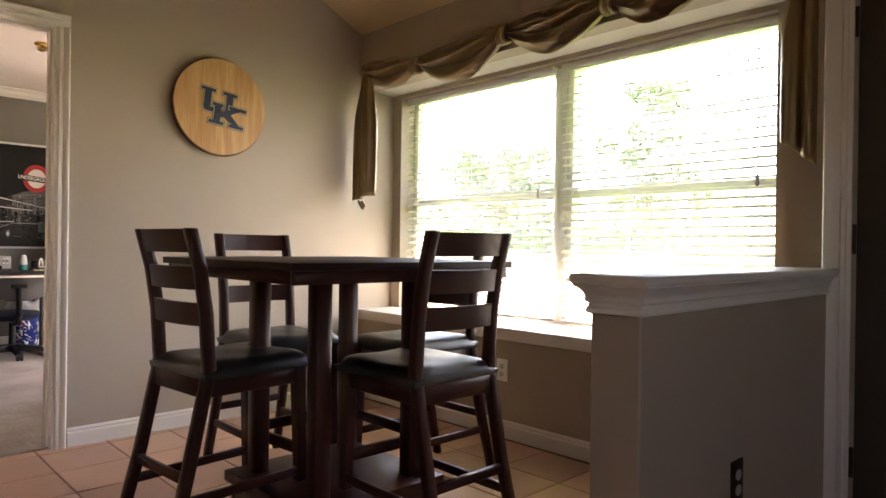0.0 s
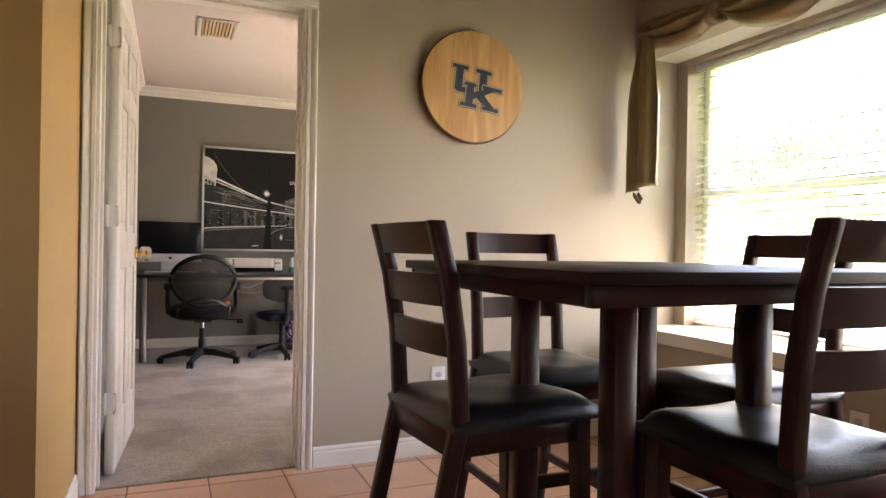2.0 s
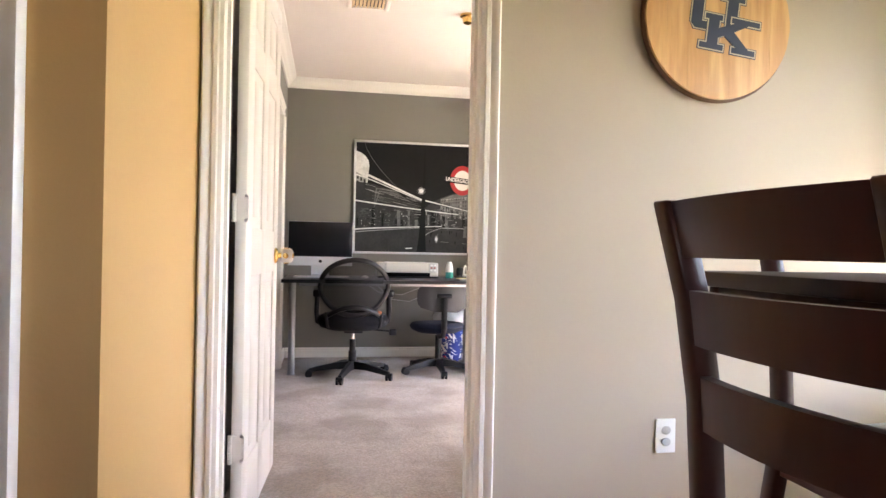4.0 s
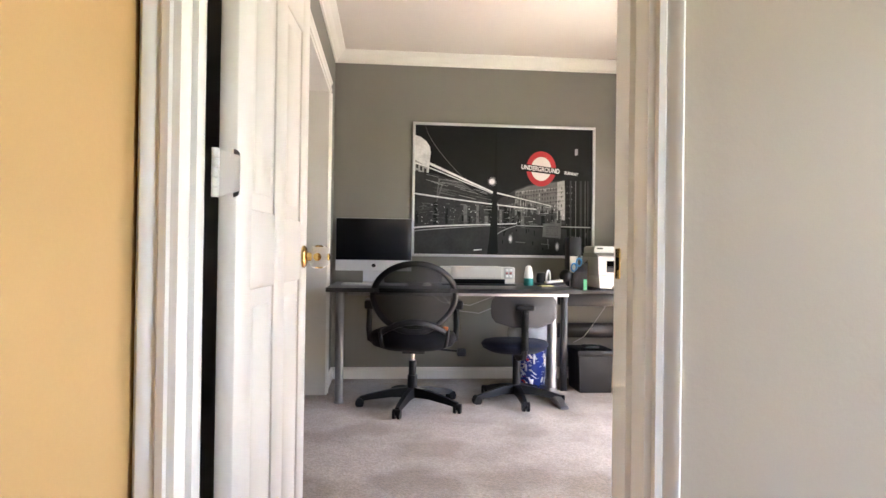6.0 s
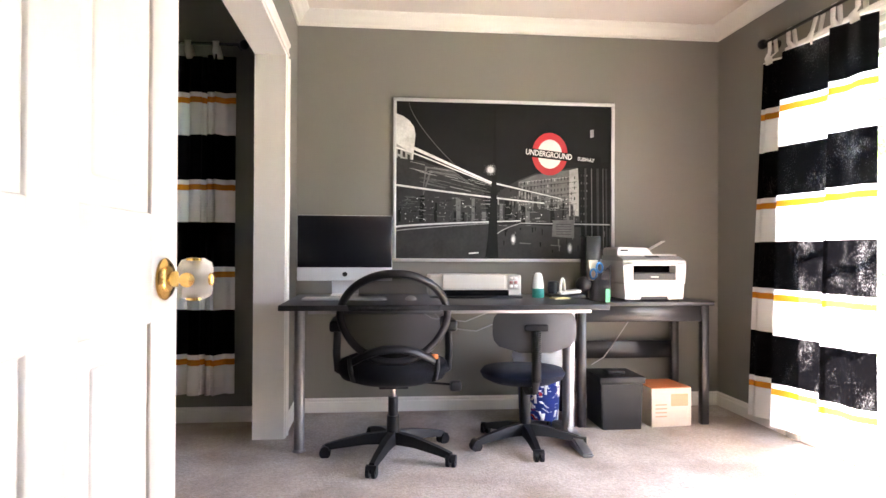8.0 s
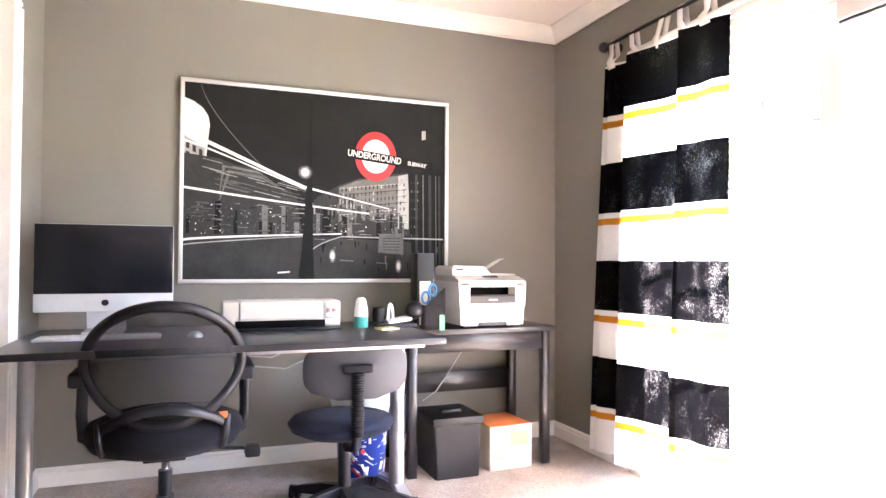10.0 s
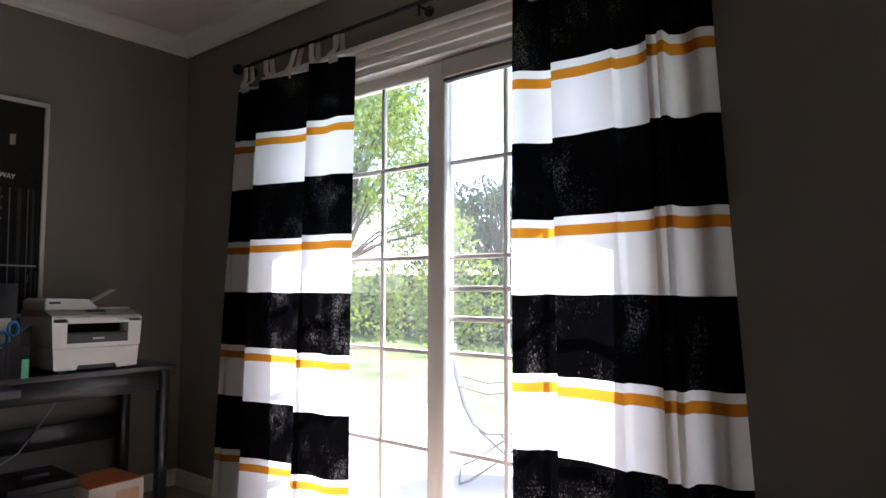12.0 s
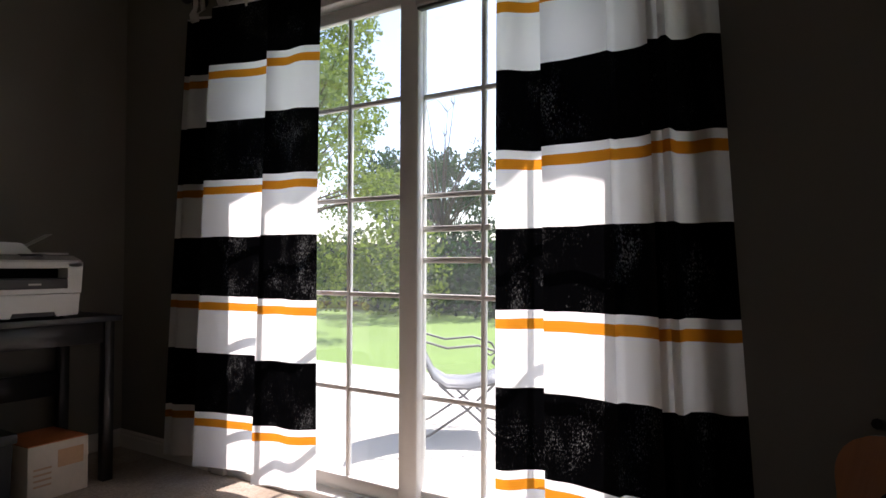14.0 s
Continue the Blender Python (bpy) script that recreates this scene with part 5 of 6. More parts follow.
part("handle", box(B(), -0.05, 0.05, -0.05, 0.05, 0.300, 0.318, 0.006, 2), BLACK, fb)
cx = thing("cardboard_box", "pale cardboard shipping box with an orange printed top", "box", (-6.72, 2.492, 0), 4)
part("carton", box(B(), -0.13, 0.13, -0.122, 0.122, 0.0, 0.222, 0.003), CARD, cx)
part("top_print", box(B(), -0.128, 0.128, -0.12, 0.12, 0.2225, 0.226), ORANGE, cx, "orange printed lid")
part("label", box(B(), 0.1305, 0.1315, -0.005, 0.10, 0.12, 0.19), material("faded orange print", (0.62, 0.38, 0.22), 0.7), cx)
for k in range(4):
    part("print_bar", box(B(), 0.1305, 0.1318, -0.10, -0.03, 0.06 + 0.022 * k, 0.068 + 0.022 * k), material("faded brown print", (0.5, 0.33, 0.22), 0.7) if k == 0 else bpy.data.materials["faded brown print"], cx)

wb = thing("waste_bin", "blue printed metal waste bin with a clear bag", "bin", (-6.72, 1.76, 0))
part("can", lathe(B(), [(0.105, 0), (0.11, 0.004), (0.125, 0.31), (0.128, 0.315), (0.122, 0.318), (0.118, 0.30)], n=32), ROYAL, wb)
random.seed(4)
for k in range(60):
    a = random.uniform(-1.1, 1.1)
    z = random.uniform(0.04, 0.28)
    r = 0.111 + 0.0484 * z
    bm = B()
    w, h, sl = random.uniform(0.004, 0.011), random.uniform(0.012, 0.03), random.uniform(-0.035, 0.035)
    quad = []
    for u, v in ((-w, -h), (w, -h), (w, h), (-w, h)):
        ang = a + (u + sl * v / h) / r
        rr = 0.1112 + 0.0484 * (z + v)
        quad.append(bm.verts.new((rr * math.cos(ang), rr * math.sin(ang), z + v)))
    bm.faces.new(quad)
    pm = part("print_patch", bm, PLASTIC if k % 20 else RED, wb)
    so = pm.modifiers.new("thick", "SOLIDIFY")
    so.thickness = 0.0008
bm = B()
n = 40
rings = []
for r, z in ((0.112, 0.26), (0.128, 0.34), (0.150, 0.42), (0.125, 0.46), (0.06, 0.455)):
    rings.append([bm.verts.new(((r + 0.010 * math.sin(5 * a + 3 * z * 20)) * math.cos(a), (r + 0.010 * math.sin(7 * a)) * math.sin(a), z + 0.018 * math.sin(4 * a + r * 30))) for a in [2 * math.pi * i / n for i in range(n)]])
for a, b in zip(rings, rings[1:]):
    for i in range(n):
        bm.faces.new((a[i], a[(i + 1) % n], b[(i + 1) % n], b[i]))
bg = part("bag", bm, BAG, wb, "clear plastic bag", 80)
so = bg.modifiers.new("thick", "SOLIDIFY")
so.thickness = 0.001


def star_base(parent, turn, radius, hub_z, arms=5):
    for k in range(arms):
        a = radians(turn + 360 / arms * k)
        d = Vector((math.cos(a), math.sin(a), 0))
        side = Vector((-d.y, d.x, 0))
        bm = B()
        rows = []
        for t, z, h, w in ((0.02, hub_z, 0.030, 0.026), (0.4, hub_z - 0.006, 0.024, 0.022), (0.8, hub_z - 0.028, 0.018, 0.018), (1.0, hub_z - 0.042, 0.014, 0.016)):
            p = d * radius * t
            rows.append([bm.verts.new(p + side * s * w + Vector((0, 0, z + q * h))) for s, q in ((-1, -1), (1, -1), (0.7, 1), (-0.7, 1))])
        for r0, r1 in zip(rows, rows[1:]):
            for i in range(4):
                bm.faces.new((r0[i], r0[(i + 1) % 4], r1[(i + 1) % 4], r1[i]))
        bm.faces.new(rows[0])
        bm.faces.new(rows[-1])
        arm = part("base_arm", bm, BLACK, parent)
        p = d * radius
        cast = B()
        spin = random.uniform(-0.6, 0.6)
        ax = Vector((math.cos(a + spin), math.sin(a + spin), 0)) if k % 2 else side
        for s in (-1, 1):
            c = p + ax * 0.014 * s + Vector((0, 0, 0.027))
            cyl(cast, c - ax * 0.008, c + ax * 0.008, 0.027, n=18)
        cyl(cast, p + Vector((0, 0, 0.03)), p + Vector((0, 0, hub_z - 0.04)), 0.008)
        hood = p + Vector((0, 0, 0.040))
        cyl(cast, hood - ax * 0.024, hood + ax * 0.024, 0.020, n=14)
        part("caster", cast, BLACK, arm)


# mesh-back office chair: it faces the desk (-x)
ch = thing("office_chair", "black office chair with round mesh back and armrests", "chair", (-6.20, 0.905, 0), 0, "office chairs at the desk")
star_base(ch, -18, 0.325, 0.095)
bm = B()
cyl(bm, (0, 0, 0.06), (0, 0, 0.20), 0.033, 0.030, 20)
cyl(bm, (0, 0, 0.20), (0, 0, 0.29), 0.024, 0.024, 20)
part("gas_column", bm, BLACK, ch)
part("piston", cyl(B(), (0, 0, 0.29), (0, 0, 0.345), 0.014, n=16), CHROME, ch, "chrome piston")
part("mechanism", box(B(), -0.09, 0.11, -0.07, 0.07, 0.345, 0.385, 0.008, 2), BLACK, ch)
bm = B()
lathe(bm, [(0.0001, 0.362), (0.19, 0.364), (0.250, 0.385), (0.274, 0.425), (0.262, 0.462), (0.21, 0.484), (0.10, 0.490), (0.0001, 0.491)], (-0.03, 0, 0), 40, 0.96, 1.0)
part("seat", bm, FABRIC, ch, "black padded seat", 60)
ring_pts = []
for i in range(56):
    a = 2 * math.pi * i / 56
    y, z = 0.252 * math.cos(a), 0.205 * math.sin(a)
    y *= 1 - 0.10 * max(0, -math.sin(a))
    ring_pts.append((0.205 + 0.10 * (z / 0.205) * 0.4 - 0.11 * (y / 0.252) ** 2 + 0.02, y, 0.690 + z))
part("back_ring", tube(B(), ring_pts, 0.016, 12, True, 1.2), BLACK, ch)
bm = B()
grid = {}
m_ = 20
for i in range(m_ + 1):
    for j in range(m_ + 1):
        u, v = -1 + 2 * i / m_, -1 + 2 * j / m_
        sx_, sy_ = u * math.sqrt(1 - v * v / 2), v * math.sqrt(1 - u * u / 2)
        y = 0.250 * sx_ * (1 - 0.10 * max(0, -sy_))
        grid[i, j] = bm.verts.new((0.225 + 0.04 * sy_ - 0.11 * (y / 0.252) ** 2, y, 0.690 + 0.203 * sy_))
for i in range(m_):
    for j in range(m_):
        bm.faces.new((grid[i, j], grid[i + 1, j], grid[i + 1, j + 1], grid[i, j + 1]))
part("mesh_back", bm, NET, ch, "see-through black mesh", 80)
bm = B()
tube(bm, [(0.215 - 0.09 * (y / 0.2) ** 2, y, 0.55 - 0.075 * (y / 0.2) ** 2) for y in [-0.20 + 0.02 * k for k in range(21)]], 0.014, 8, False, 1.6)
part("lumbar_bar", bm, BLACK, ch)
for s in (-1, 1):
    bm = B()
    tube(bm, [(0.13, s * 0.205, 0.50), (0.16, s * 0.20, 0.45), (0.15, s * 0.19, 0.40), (0.06, s * 0.15, 0.372), (0.0, s * 0.10, 0.365)], 0.012, 8)
    part("back_bracket", bm, BLACK, ch)
    bm = B()
    tube(bm, [(-0.02, s * 0.23, 0.40), (-0.02, s * 0.268, 0.42), (-0.02, s * 0.274, 0.50), (-0.02, s * 0.270, 0.615)], 0.014, 10, False, 1.5)
    part("arm_post", bm, BLACK, ch)
    part("arm_pad", box(B(), -0.14, 0.11, s * 0.27 - 0.032, s * 0.27 + 0.032, 0.615, 0.668, 0.016, 3), BLACK, ch)
bm = B()
cyl(bm, (0.02, 0.05, 0.37), (0.06, 0.285, 0.355), 0.006)
box(bm, 0.03, 0.09, 0.27, 0.325, 0.325, 0.372, 0.012, 2)
part("lever", bm, BLACK, ch)
part("tag", box(B(), 0.14, 0.147, 0.175, 0.205, 0.49, 0.515, 0.002, 1, pose(0, 0, 0)), ORANGE, ch, "small orange tag")

# low task chair
tc = thing("task_chair", "small task chair with grey plastic back and navy seat", "chair", (-6.33, 1.59, 0), -4, "office chairs at the desk")
star_base(tc, 4, 0.285, 0.085)
bm = B()
cyl(bm, (0, 0, 0.05), (0, 0, 0.30), 0.028, 0.026, 18)
part("column", bm, BLACK, tc)
bm = B()
lathe(bm, [(0.0001, 0.318), (0.16, 0.322), (0.208, 0.345), (0.222, 0.372), (0.205, 0.392), (0.12, 0.402), (0.0001, 0.404)], (-0.03, -0.01, 0), 36, 0.95, 1.0)
part("seat", bm, NAVYFAB, tc, "dark navy padded seat", 60)
bm = B()
n = 30
rows = []
for j in range(9):
    v = -1 + 2 * j / 8
    line = []
    for i in range(n + 1):
        u = -1 + 2 * i / n
        edge = (1 - abs(v) ** 3.2) ** (1 / 3.2)
        y = u * 0.205 * max(edge, 0.35)
        line.append(bm.verts.new((0.155 - 0.045 * (y / 0.205) ** 2 - 0.01 * v * v, y + 0.025, 0.612 + 0.112 * v)))
    rows.append(line)
for a, b in zip(rows, rows[1:]):
    for i in range(n):
        bm.faces.new((a[i], a[i + 1], b[i + 1], b[i]))
bk = part("back_shell", bm, GREYPLAST, tc, "charcoal grey plastic shell", 80)
so = bk.modifiers.new("thick", "SOLIDIFY")
so.thickness, so.offset = 0.03, 0
bv = bk.modifiers.new("round", "BEVEL")
bv.width, bv.segments = 0.01, 2
part("back_plate", box(B(), 0.165, 0.186, -0.035, 0.085, 0.605, 0.640, 0.010, 3), BLACK, tc)
rib = [(0.019, 0.355)]
for k in range(26):
    z = 0.355 + 0.0098 * k
    rib += [(0.019, z + 0.0005), (0.0255, z + 0.0035), (0.0255, z + 0.006), (0.019, z + 0.0092)]
part("bellows", lathe(B(), rib, (0.178, 0.025, 0), 16), BLACK, tc)
bm = B()
tube(bm, [(0.178, 0.025, 0.36), (0.17, 0.02, 0.31), (0.10, 0.0, 0.296), (0.0, 0, 0.30)], 0.016, 8, False, 1.4)
part("back_bar", bm, BLACK, tc)
part("red_knob", cyl(B(), (0.20, 0.04, 0.305), (0.215, 0.04, 0.305), 0.008), RED, tc, "red adjusting knob")

# ---- picture over the desk ----
PX = BACK + 0.004
pc = thing("framed_picture", "large silver-framed night street print with a red station sign", "picture", (PX, 1.63, 1.444))
PW, PH = 0.71, 0.51
for name, args in (("frame_rail", (0.0, 0.022, -PW, PW, PH - 0.02, PH)), ("frame_rail", (0.0, 0.022, -PW, PW, -PH, -PH + 0.02)),
                   ("frame_stile", (0.0, 0.0215, -PW, -PW + 0.02, -PH + 0.02, PH - 0.02)), ("frame_stile", (0.0, 0.0215, PW - 0.02, PW, -PH + 0.02, PH - 0.02))):
    part(name, box(B(), *args, 0.002), ALU, pc, "silver frame")
part("print", box(B(), 0.002, 0.010, -PW + 0.018, PW - 0.018, -PH + 0.018, PH - 0.018), PIC, pc, "dark night street print")
AW, AH = PW - 0.02, PH - 0.02
layer = [0.0104]


def art(points, tone, name="print_shape"):
    """A flat printed shape; points run 0..1 across and 0..1 down the print."""
    bm = B()
    x = layer[0]
    layer[0] += 0.00002
    vs = [bm.verts.new((x, -AW + 2 * AW * u, AH - 2 * AH * v)) for u, v in points]
    bm.faces.new(vs)
    return part(name, bm, PICS[tone] if isinstance(tone, int) else tone, pc, "", False)


def ribbon(f, u0, u1, w0, w1, tone, n=24, name="light_trail"):
    bm = B()
    x = layer[0]
    layer[0] += 0.00002
    prev = None
    for i in range(n + 1):
        t = i / n
        u = u0 + (u1 - u0) * t
        v, w = f(t), w0 + (w1 - w0) * t
        a = bm.verts.new((x, -AW + 2 * AW * u, AH - 2 * AH * (v - w)))
        b = bm.verts.new((x, -AW + 2 * AW * u, AH - 2 * AH * (v + w)))
        if prev:
            bm.faces.new((prev[0], a, b, prev[1]))
        prev = (a, b)
    part(name, bm, PICS[tone] if isinstance(tone, int) else tone, pc, "", False)


rng = random.Random(11)
soft = random.Random(5)
# building masses and street
art([(0, 0.80), (0.42, 0.77), (1, 0.80), (1, 1), (0, 1)], 1)
art([(0.0, 0.86), (0.36, 0.80), (0.44, 0.84), (0.40, 0.99), (0.0, 0.99)], 1)
art([(0.0, 0.08), (0.03, 0.095), (0.06, 0.125), (0.08, 0.165), (0.086, 0.21), (0.078, 0.33), (0.072, 0.42), (0.0, 0.36)], 4)
art([(0.0, 0.27), (0.07, 0.33), (0.065, 0.44), (0.0, 0.38)], 3)
art([(0.0, 0.36), (0.12, 0.38), (0.24, 0.44), (0.40, 0.56), (0.42, 0.78), (0.0, 0.82)], 1)
for k in range(5):
    art([(0.12 + 0.01 * k, 0.40 + 0.012 * k), (0.25 + 0.006 * k, 0.42 + 0.014 * k), (0.36, 0.54), (0.12, 0.56 + 0.012 * k)], (1, 2, 1, 2, 1)[k], "far_building")
art([(0.44, 0.60), (0.50, 0.54), (0.56, 0.49), (0.64, 0.445), (0.74, 0.42), (0.84, 0.40), (0.85, 0.76), (0.44, 0.76)], 1)
art([(0.56, 0.50), (0.64, 0.455), (0.74, 0.43), (0.835, 0.415), (0.835, 0.66), (0.56, 0.69)], 2)
art([(0.80, 0.42), (0.845, 0.405), (0.845, 0.72), (0.80, 0.72)], 3)
art([(0.84, 0.40), (0.99, 0.36), (0.99, 0.98), (0.86, 0.90)], 0)
# cornices and storeys of the far facade
for k in range(6):
    v = 0.475 + 0.036 * k
    art([(0.565, v + 0.03), (0.835, v - 0.018), (0.835, v - 0.014), (0.565, v + 0.034)], (3, 1, 2, 1, 3, 1)[k], "cornice")
for r in range(6):
    for k in range(17):
        if rng.random() < 0.85:
            u, v = 0.57 + 0.0158 * k, 0.505 + 0.034 * r - 0.0028 * k
            w = rng.uniform(0.003, 0.0055)
            art([(u, v), (u + w, v - 0.001), (u + w, v + 0.018), (u, v + 0.019)], rng.choice((1, 0, 1, 1, 3)), "facade_window")
for r in range(2):
    for k in range(3):
        u, v = 0.006 + 0.022 * k, 0.30 + 0.05 * r + 0.018 * k
        art([(u, v), (u + 0.012, v + 0.006), (u + 0.012, v + 0.04), (u, v + 0.034)], 1, "facade_window")
# street level: shop fronts, lamps and traffic, small and mixed
for k in range(60):
    u = rng.uniform(0.0, 0.83)
    w, top = rng.uniform(0.006, 0.022), rng.uniform(0.60, 0.71)
    art([(u, top), (u + w, top + rng.uniform(-0.01, 0.01)), (u + w, 0.765), (u, 0.77)], rng.choice((0, 0, 1, 1, 1, 2)), "far_building")
for k in range(150):
    u, v = rng.uniform(0.0, 0.80), rng.uniform(0.60, 0.785)
    w, h = rng.uniform(0.01, 0.05), rng.uniform(0.001, 0.0028)
    art([(u, v), (u + w, v + rng.uniform(-0.006, 0.006)), (u + w, v + h), (u, v + h)], rng.choice((0, 1, 2, 2, 3)), "light_streak")
for k in range(240):
    u, v = rng.uniform(0.0, 0.84), 0.60 + 0.165 * rng.random() ** 0.8
    w, h = rng.uniform(0.0012, 0.005), rng.uniform(0.002, 0.008)
    art([(u, v), (u + w, v), (u + w, v + h), (u, v + h)], rng.choice((0, 2, 3, 2, 2, 4)), "lit_window")
# blurred lights of the traffic
for k in range(60):
    u = soft.uniform(0.05, 0.36)
    v = 0.37 + 0.42 * u + soft.uniform(-0.03, 0.10)
    w, h = soft.uniform(0.04, 0.11), soft.uniform(0.001, 0.004)
    art([(u, v), (u + w, v + 0.3 * w), (u + w, v + 0.3 * w + h), (u, v + h)], soft.choice((1, 1, 2, 2, 3)), "light_streak")
for k in range(50):
    u, v = soft.uniform(0.45, 0.62), soft.uniform(0.53, 0.62)
    w, h = soft.uniform(0.002, 0.006), soft.uniform(0.02, 0.07)
    art([(u, v), (u + w, v), (u + w, v + h), (u, v + h)], soft.choice((0, 1, 1, 2, 3)), "far_building")
for u, w, tone in ((0.868, 0.010, 1), (0.90, 0.004, 2), (0.925, 0.012, 1), (0.955, 0.003, 2), (0.968, 0.008, 1)):
    art([(u, 0.41), (u + w, 0.408), (u + w + 0.004, 0.93), (u + 0.004, 0.92)], tone, "far_building")
for r in range(7):
    for k in range(3):
        u, v = 0.852 + 0.013 * k, 0.45 + 0.05 * r
        art([(u, v), (u + 0.004, v), (u + 0.004, v + 0.012), (u, v + 0.012)], rng.choice((1, 2, 1)), "facade_window")
for k in range(40):
    u, v = soft.uniform(0.48, 0.97), soft.uniform(0.79, 0.96)
    w, h = soft.uniform(0.003, 0.010), soft.uniform(0.01, 0.05)
    art([(u, v), (u + w, v + 0.003), (u + 0.8 * w, v + h), (u + 0.2 * w, v + h)], soft.choice((1, 1, 0, 0, 2)), "street_reflection")
# light trails
ribbon(lambda t: 0.01 + 0.44 * t ** 0.72, 0.055, 0.30, 0.004, 0.003, 2)
ribbon(lambda t: 0.26 + 0.30 * t ** 1.15 - 0.05 * t * t, 0.0, 0.43, 0.012, 0.006, 4)
ribbon(lambda t: 0.30 + 0.27 * t ** 1.2 - 0.05 * t * t, 0.0, 0.43, 0.005, 0.003, 4)
ribbon(lambda t: 0.51 + 0.10 * t, 0.43, 0.76, 0.006, 0.002, 4)
ribbon(lambda t: 0.535 + 0.125 * t - 0.02 * t * t, 0.0, 0.68, 0.006, 0.004, 4)
ribbon(lambda t: 0.80 - 0.045 * t ** 0.7, 0.0, 0.57, 0.006, 0.003, 4)
ribbon(lambda t: 0.825 - 0.055 * t ** 0.8, 0.0, 0.46, 0.003, 0.002, 3)
ribbon(lambda t: 0.87 - 0.10 * t ** 0.5, 0.45, 0.57, 0.004, 0.002, 3)
ribbon(lambda t: 0.77 + 0.005 * t, 0.57, 0.99, 0.003, 0.004, 3)
# wet street, kiosk, reflections
art([(0.72, 0.75), (0.82, 0.745), (0.82, 0.865), (0.715, 0.855)], 2)
for k in range(5):
    ribbon(lambda t, k=k: 0.775 + 0.016 * k, 0.735, 0.805, 0.002, 0.002, 1, 2, "print_line")
for su, sv in ((0.535, 0.875), (0.80, 0.93)):
    for grow, tone in ((1.0, 2), (0.75, 3), (0.5, 4)):
        art([(su + 0.013 * grow * math.cos(2 * math.pi * i / 14), sv + 0.038 * grow * math.sin(2 * math.pi * i / 14)) for i in range(14)], tone, "street_reflection")
for k in range(14):
    u, v = rng.uniform(0.46, 0.95), rng.uniform(0.86, 0.975)
    art([(u, v), (u + rng.uniform(0.02, 0.08), v + 0.006), (u + 0.05, v + 0.011), (u, v + 0.007)], rng.choice((2, 1, 1)))
art([(0.33, 0.962), (0.375, 0.957), (0.375, 0.966), (0.33, 0.971)], 4)
# lamp post with its star of light
art([(0.445, 0.04), (0.452, 0.04), (0.458, 0.62), (0.462, 0.88), (0.466, 0.998), (0.405, 0.998), (0.416, 0.88), (0.428, 0.62), (0.44, 0.4)], 0, "lamp_post")
for k in range(8):
    a = math.pi * k / 8
    dx, dy = 0.030 * math.cos(a), 0.040 * math.sin(a)
    art([(0.428 - dx, 0.43 - dy), (0.428 + 0.003 * math.sin(a), 0.43 - 0.003 * math.cos(a)), (0.428 + dx, 0.43 + dy), (0.428 - 0.003 * math.sin(a), 0.43 + 0.003 * math.cos(a))], 4, "lamp_star")
art([(0.428 + 0.014 * math.cos(2 * math.pi * i / 16), 0.43 + 0.02 * math.sin(2 * math.pi * i / 16)) for i in range(16)], 4, "lamp_glow")
# the station sign
SU, SV = 0.704, 0.321


def disc(ru, rv, tone, name):
    art([(SU + ru * math.cos(2 * math.pi * i / 48), SV + rv * math.sin(2 * math.pi * i / 48)) for i in range(48)], tone, name)


disc(0.084, 0.138, RED, "sign_ring")
disc(0.057, 0.094, material("sign white print", (0.66, 0.63, 0.59), 0.5, bump=0), "sign_centre")
art([(0.592, 0.281), (0.945, 0.338), (0.945, 0.388), (0.592, 0.338)], 0, "sign_bar")
art([(0.895, 0.16), (0.912, 0.155), (0.912, 0.205), (0.895, 0.21)], 3)


def lettering(name, text, wide, tall, u, v, slant, mat, parent):
    cu = bpy.data.curves.new(name, "FONT")
    cu.body, cu.size, cu.align_x, cu.align_y, cu.extrude, cu.offset = text, 0.05, "CENTER", "CENTER", 0.0003, 0.0011
    tmp = bpy.data.objects.new(name, cu)
    scene.collection.objects.link(tmp)
    me = bpy.data.meshes.new_from_object(tmp.evaluated_get(bpy.context.evaluated_depsgraph_get()))
    bpy.data.objects.remove(tmp)
    me.materials.clear()
    me.materials.append(mat)
    ob = new(name, me)
    ob.parent = parent
    size = [max(v.co[k] for v in me.vertices) - min(v.co[k] for v in me.vertices) for k in (0, 1)]
    fit = Matrix.Diagonal((wide / size[0], tall / size[1], 1, 1))
    ob.matrix_basis = Matrix.Translation((layer[0] + 0.0006, -AW + 2 * AW * u, AH - 2 * AH * v)) @ pose(0, 0, 0, 90, 0, 90) @ pose(0, 0, 0, 0, 0, slant) @ fit
    return ob


lettering("sign_lettering", "UNDERGROUND", 0.300, 0.036, 0.700, 0.325, -6.0, PICS[4], pc)
lettering("sign_lettering", "SUBWAY", 0.110, 0.023, 0.875, 0.354, -6.0, PICS[4], pc)

# ---- ceiling things ----
vt = thing("ceiling_vent", "cream metal ceiling air vent with slats", "vent", (-5.05, 0.92, 2.47))
bm = B()
box(bm, -0.20, 0.20, -0.13, -0.10, -0.012, 0, 0.003)
box(bm, -0.20, 0.20, 0.10, 0.13, -0.012, 0, 0.003)
box(bm, -0.20, -0.17, -0.10, 0.10, -0.0118, 0, 0.003)
box(bm, 0.17, 0.20, -0.10, 0.10, -0.0118, 0, 0.003)
part("frame", bm, CEIL, vt)
part("backing", box(B(), -0.17, 0.17, -0.10, 0.10, -0.002, 0), GREYPLAST, vt)
for k in range(9):
    part("slat", box(B(), -0.17, 0.17, -0.011, 0.011, -0.001, 0.001, 0, 1, pose(0, -0.09 + 0.0225 * k, -0.008, 38, 0, 0)), CEIL_TAN, vt)
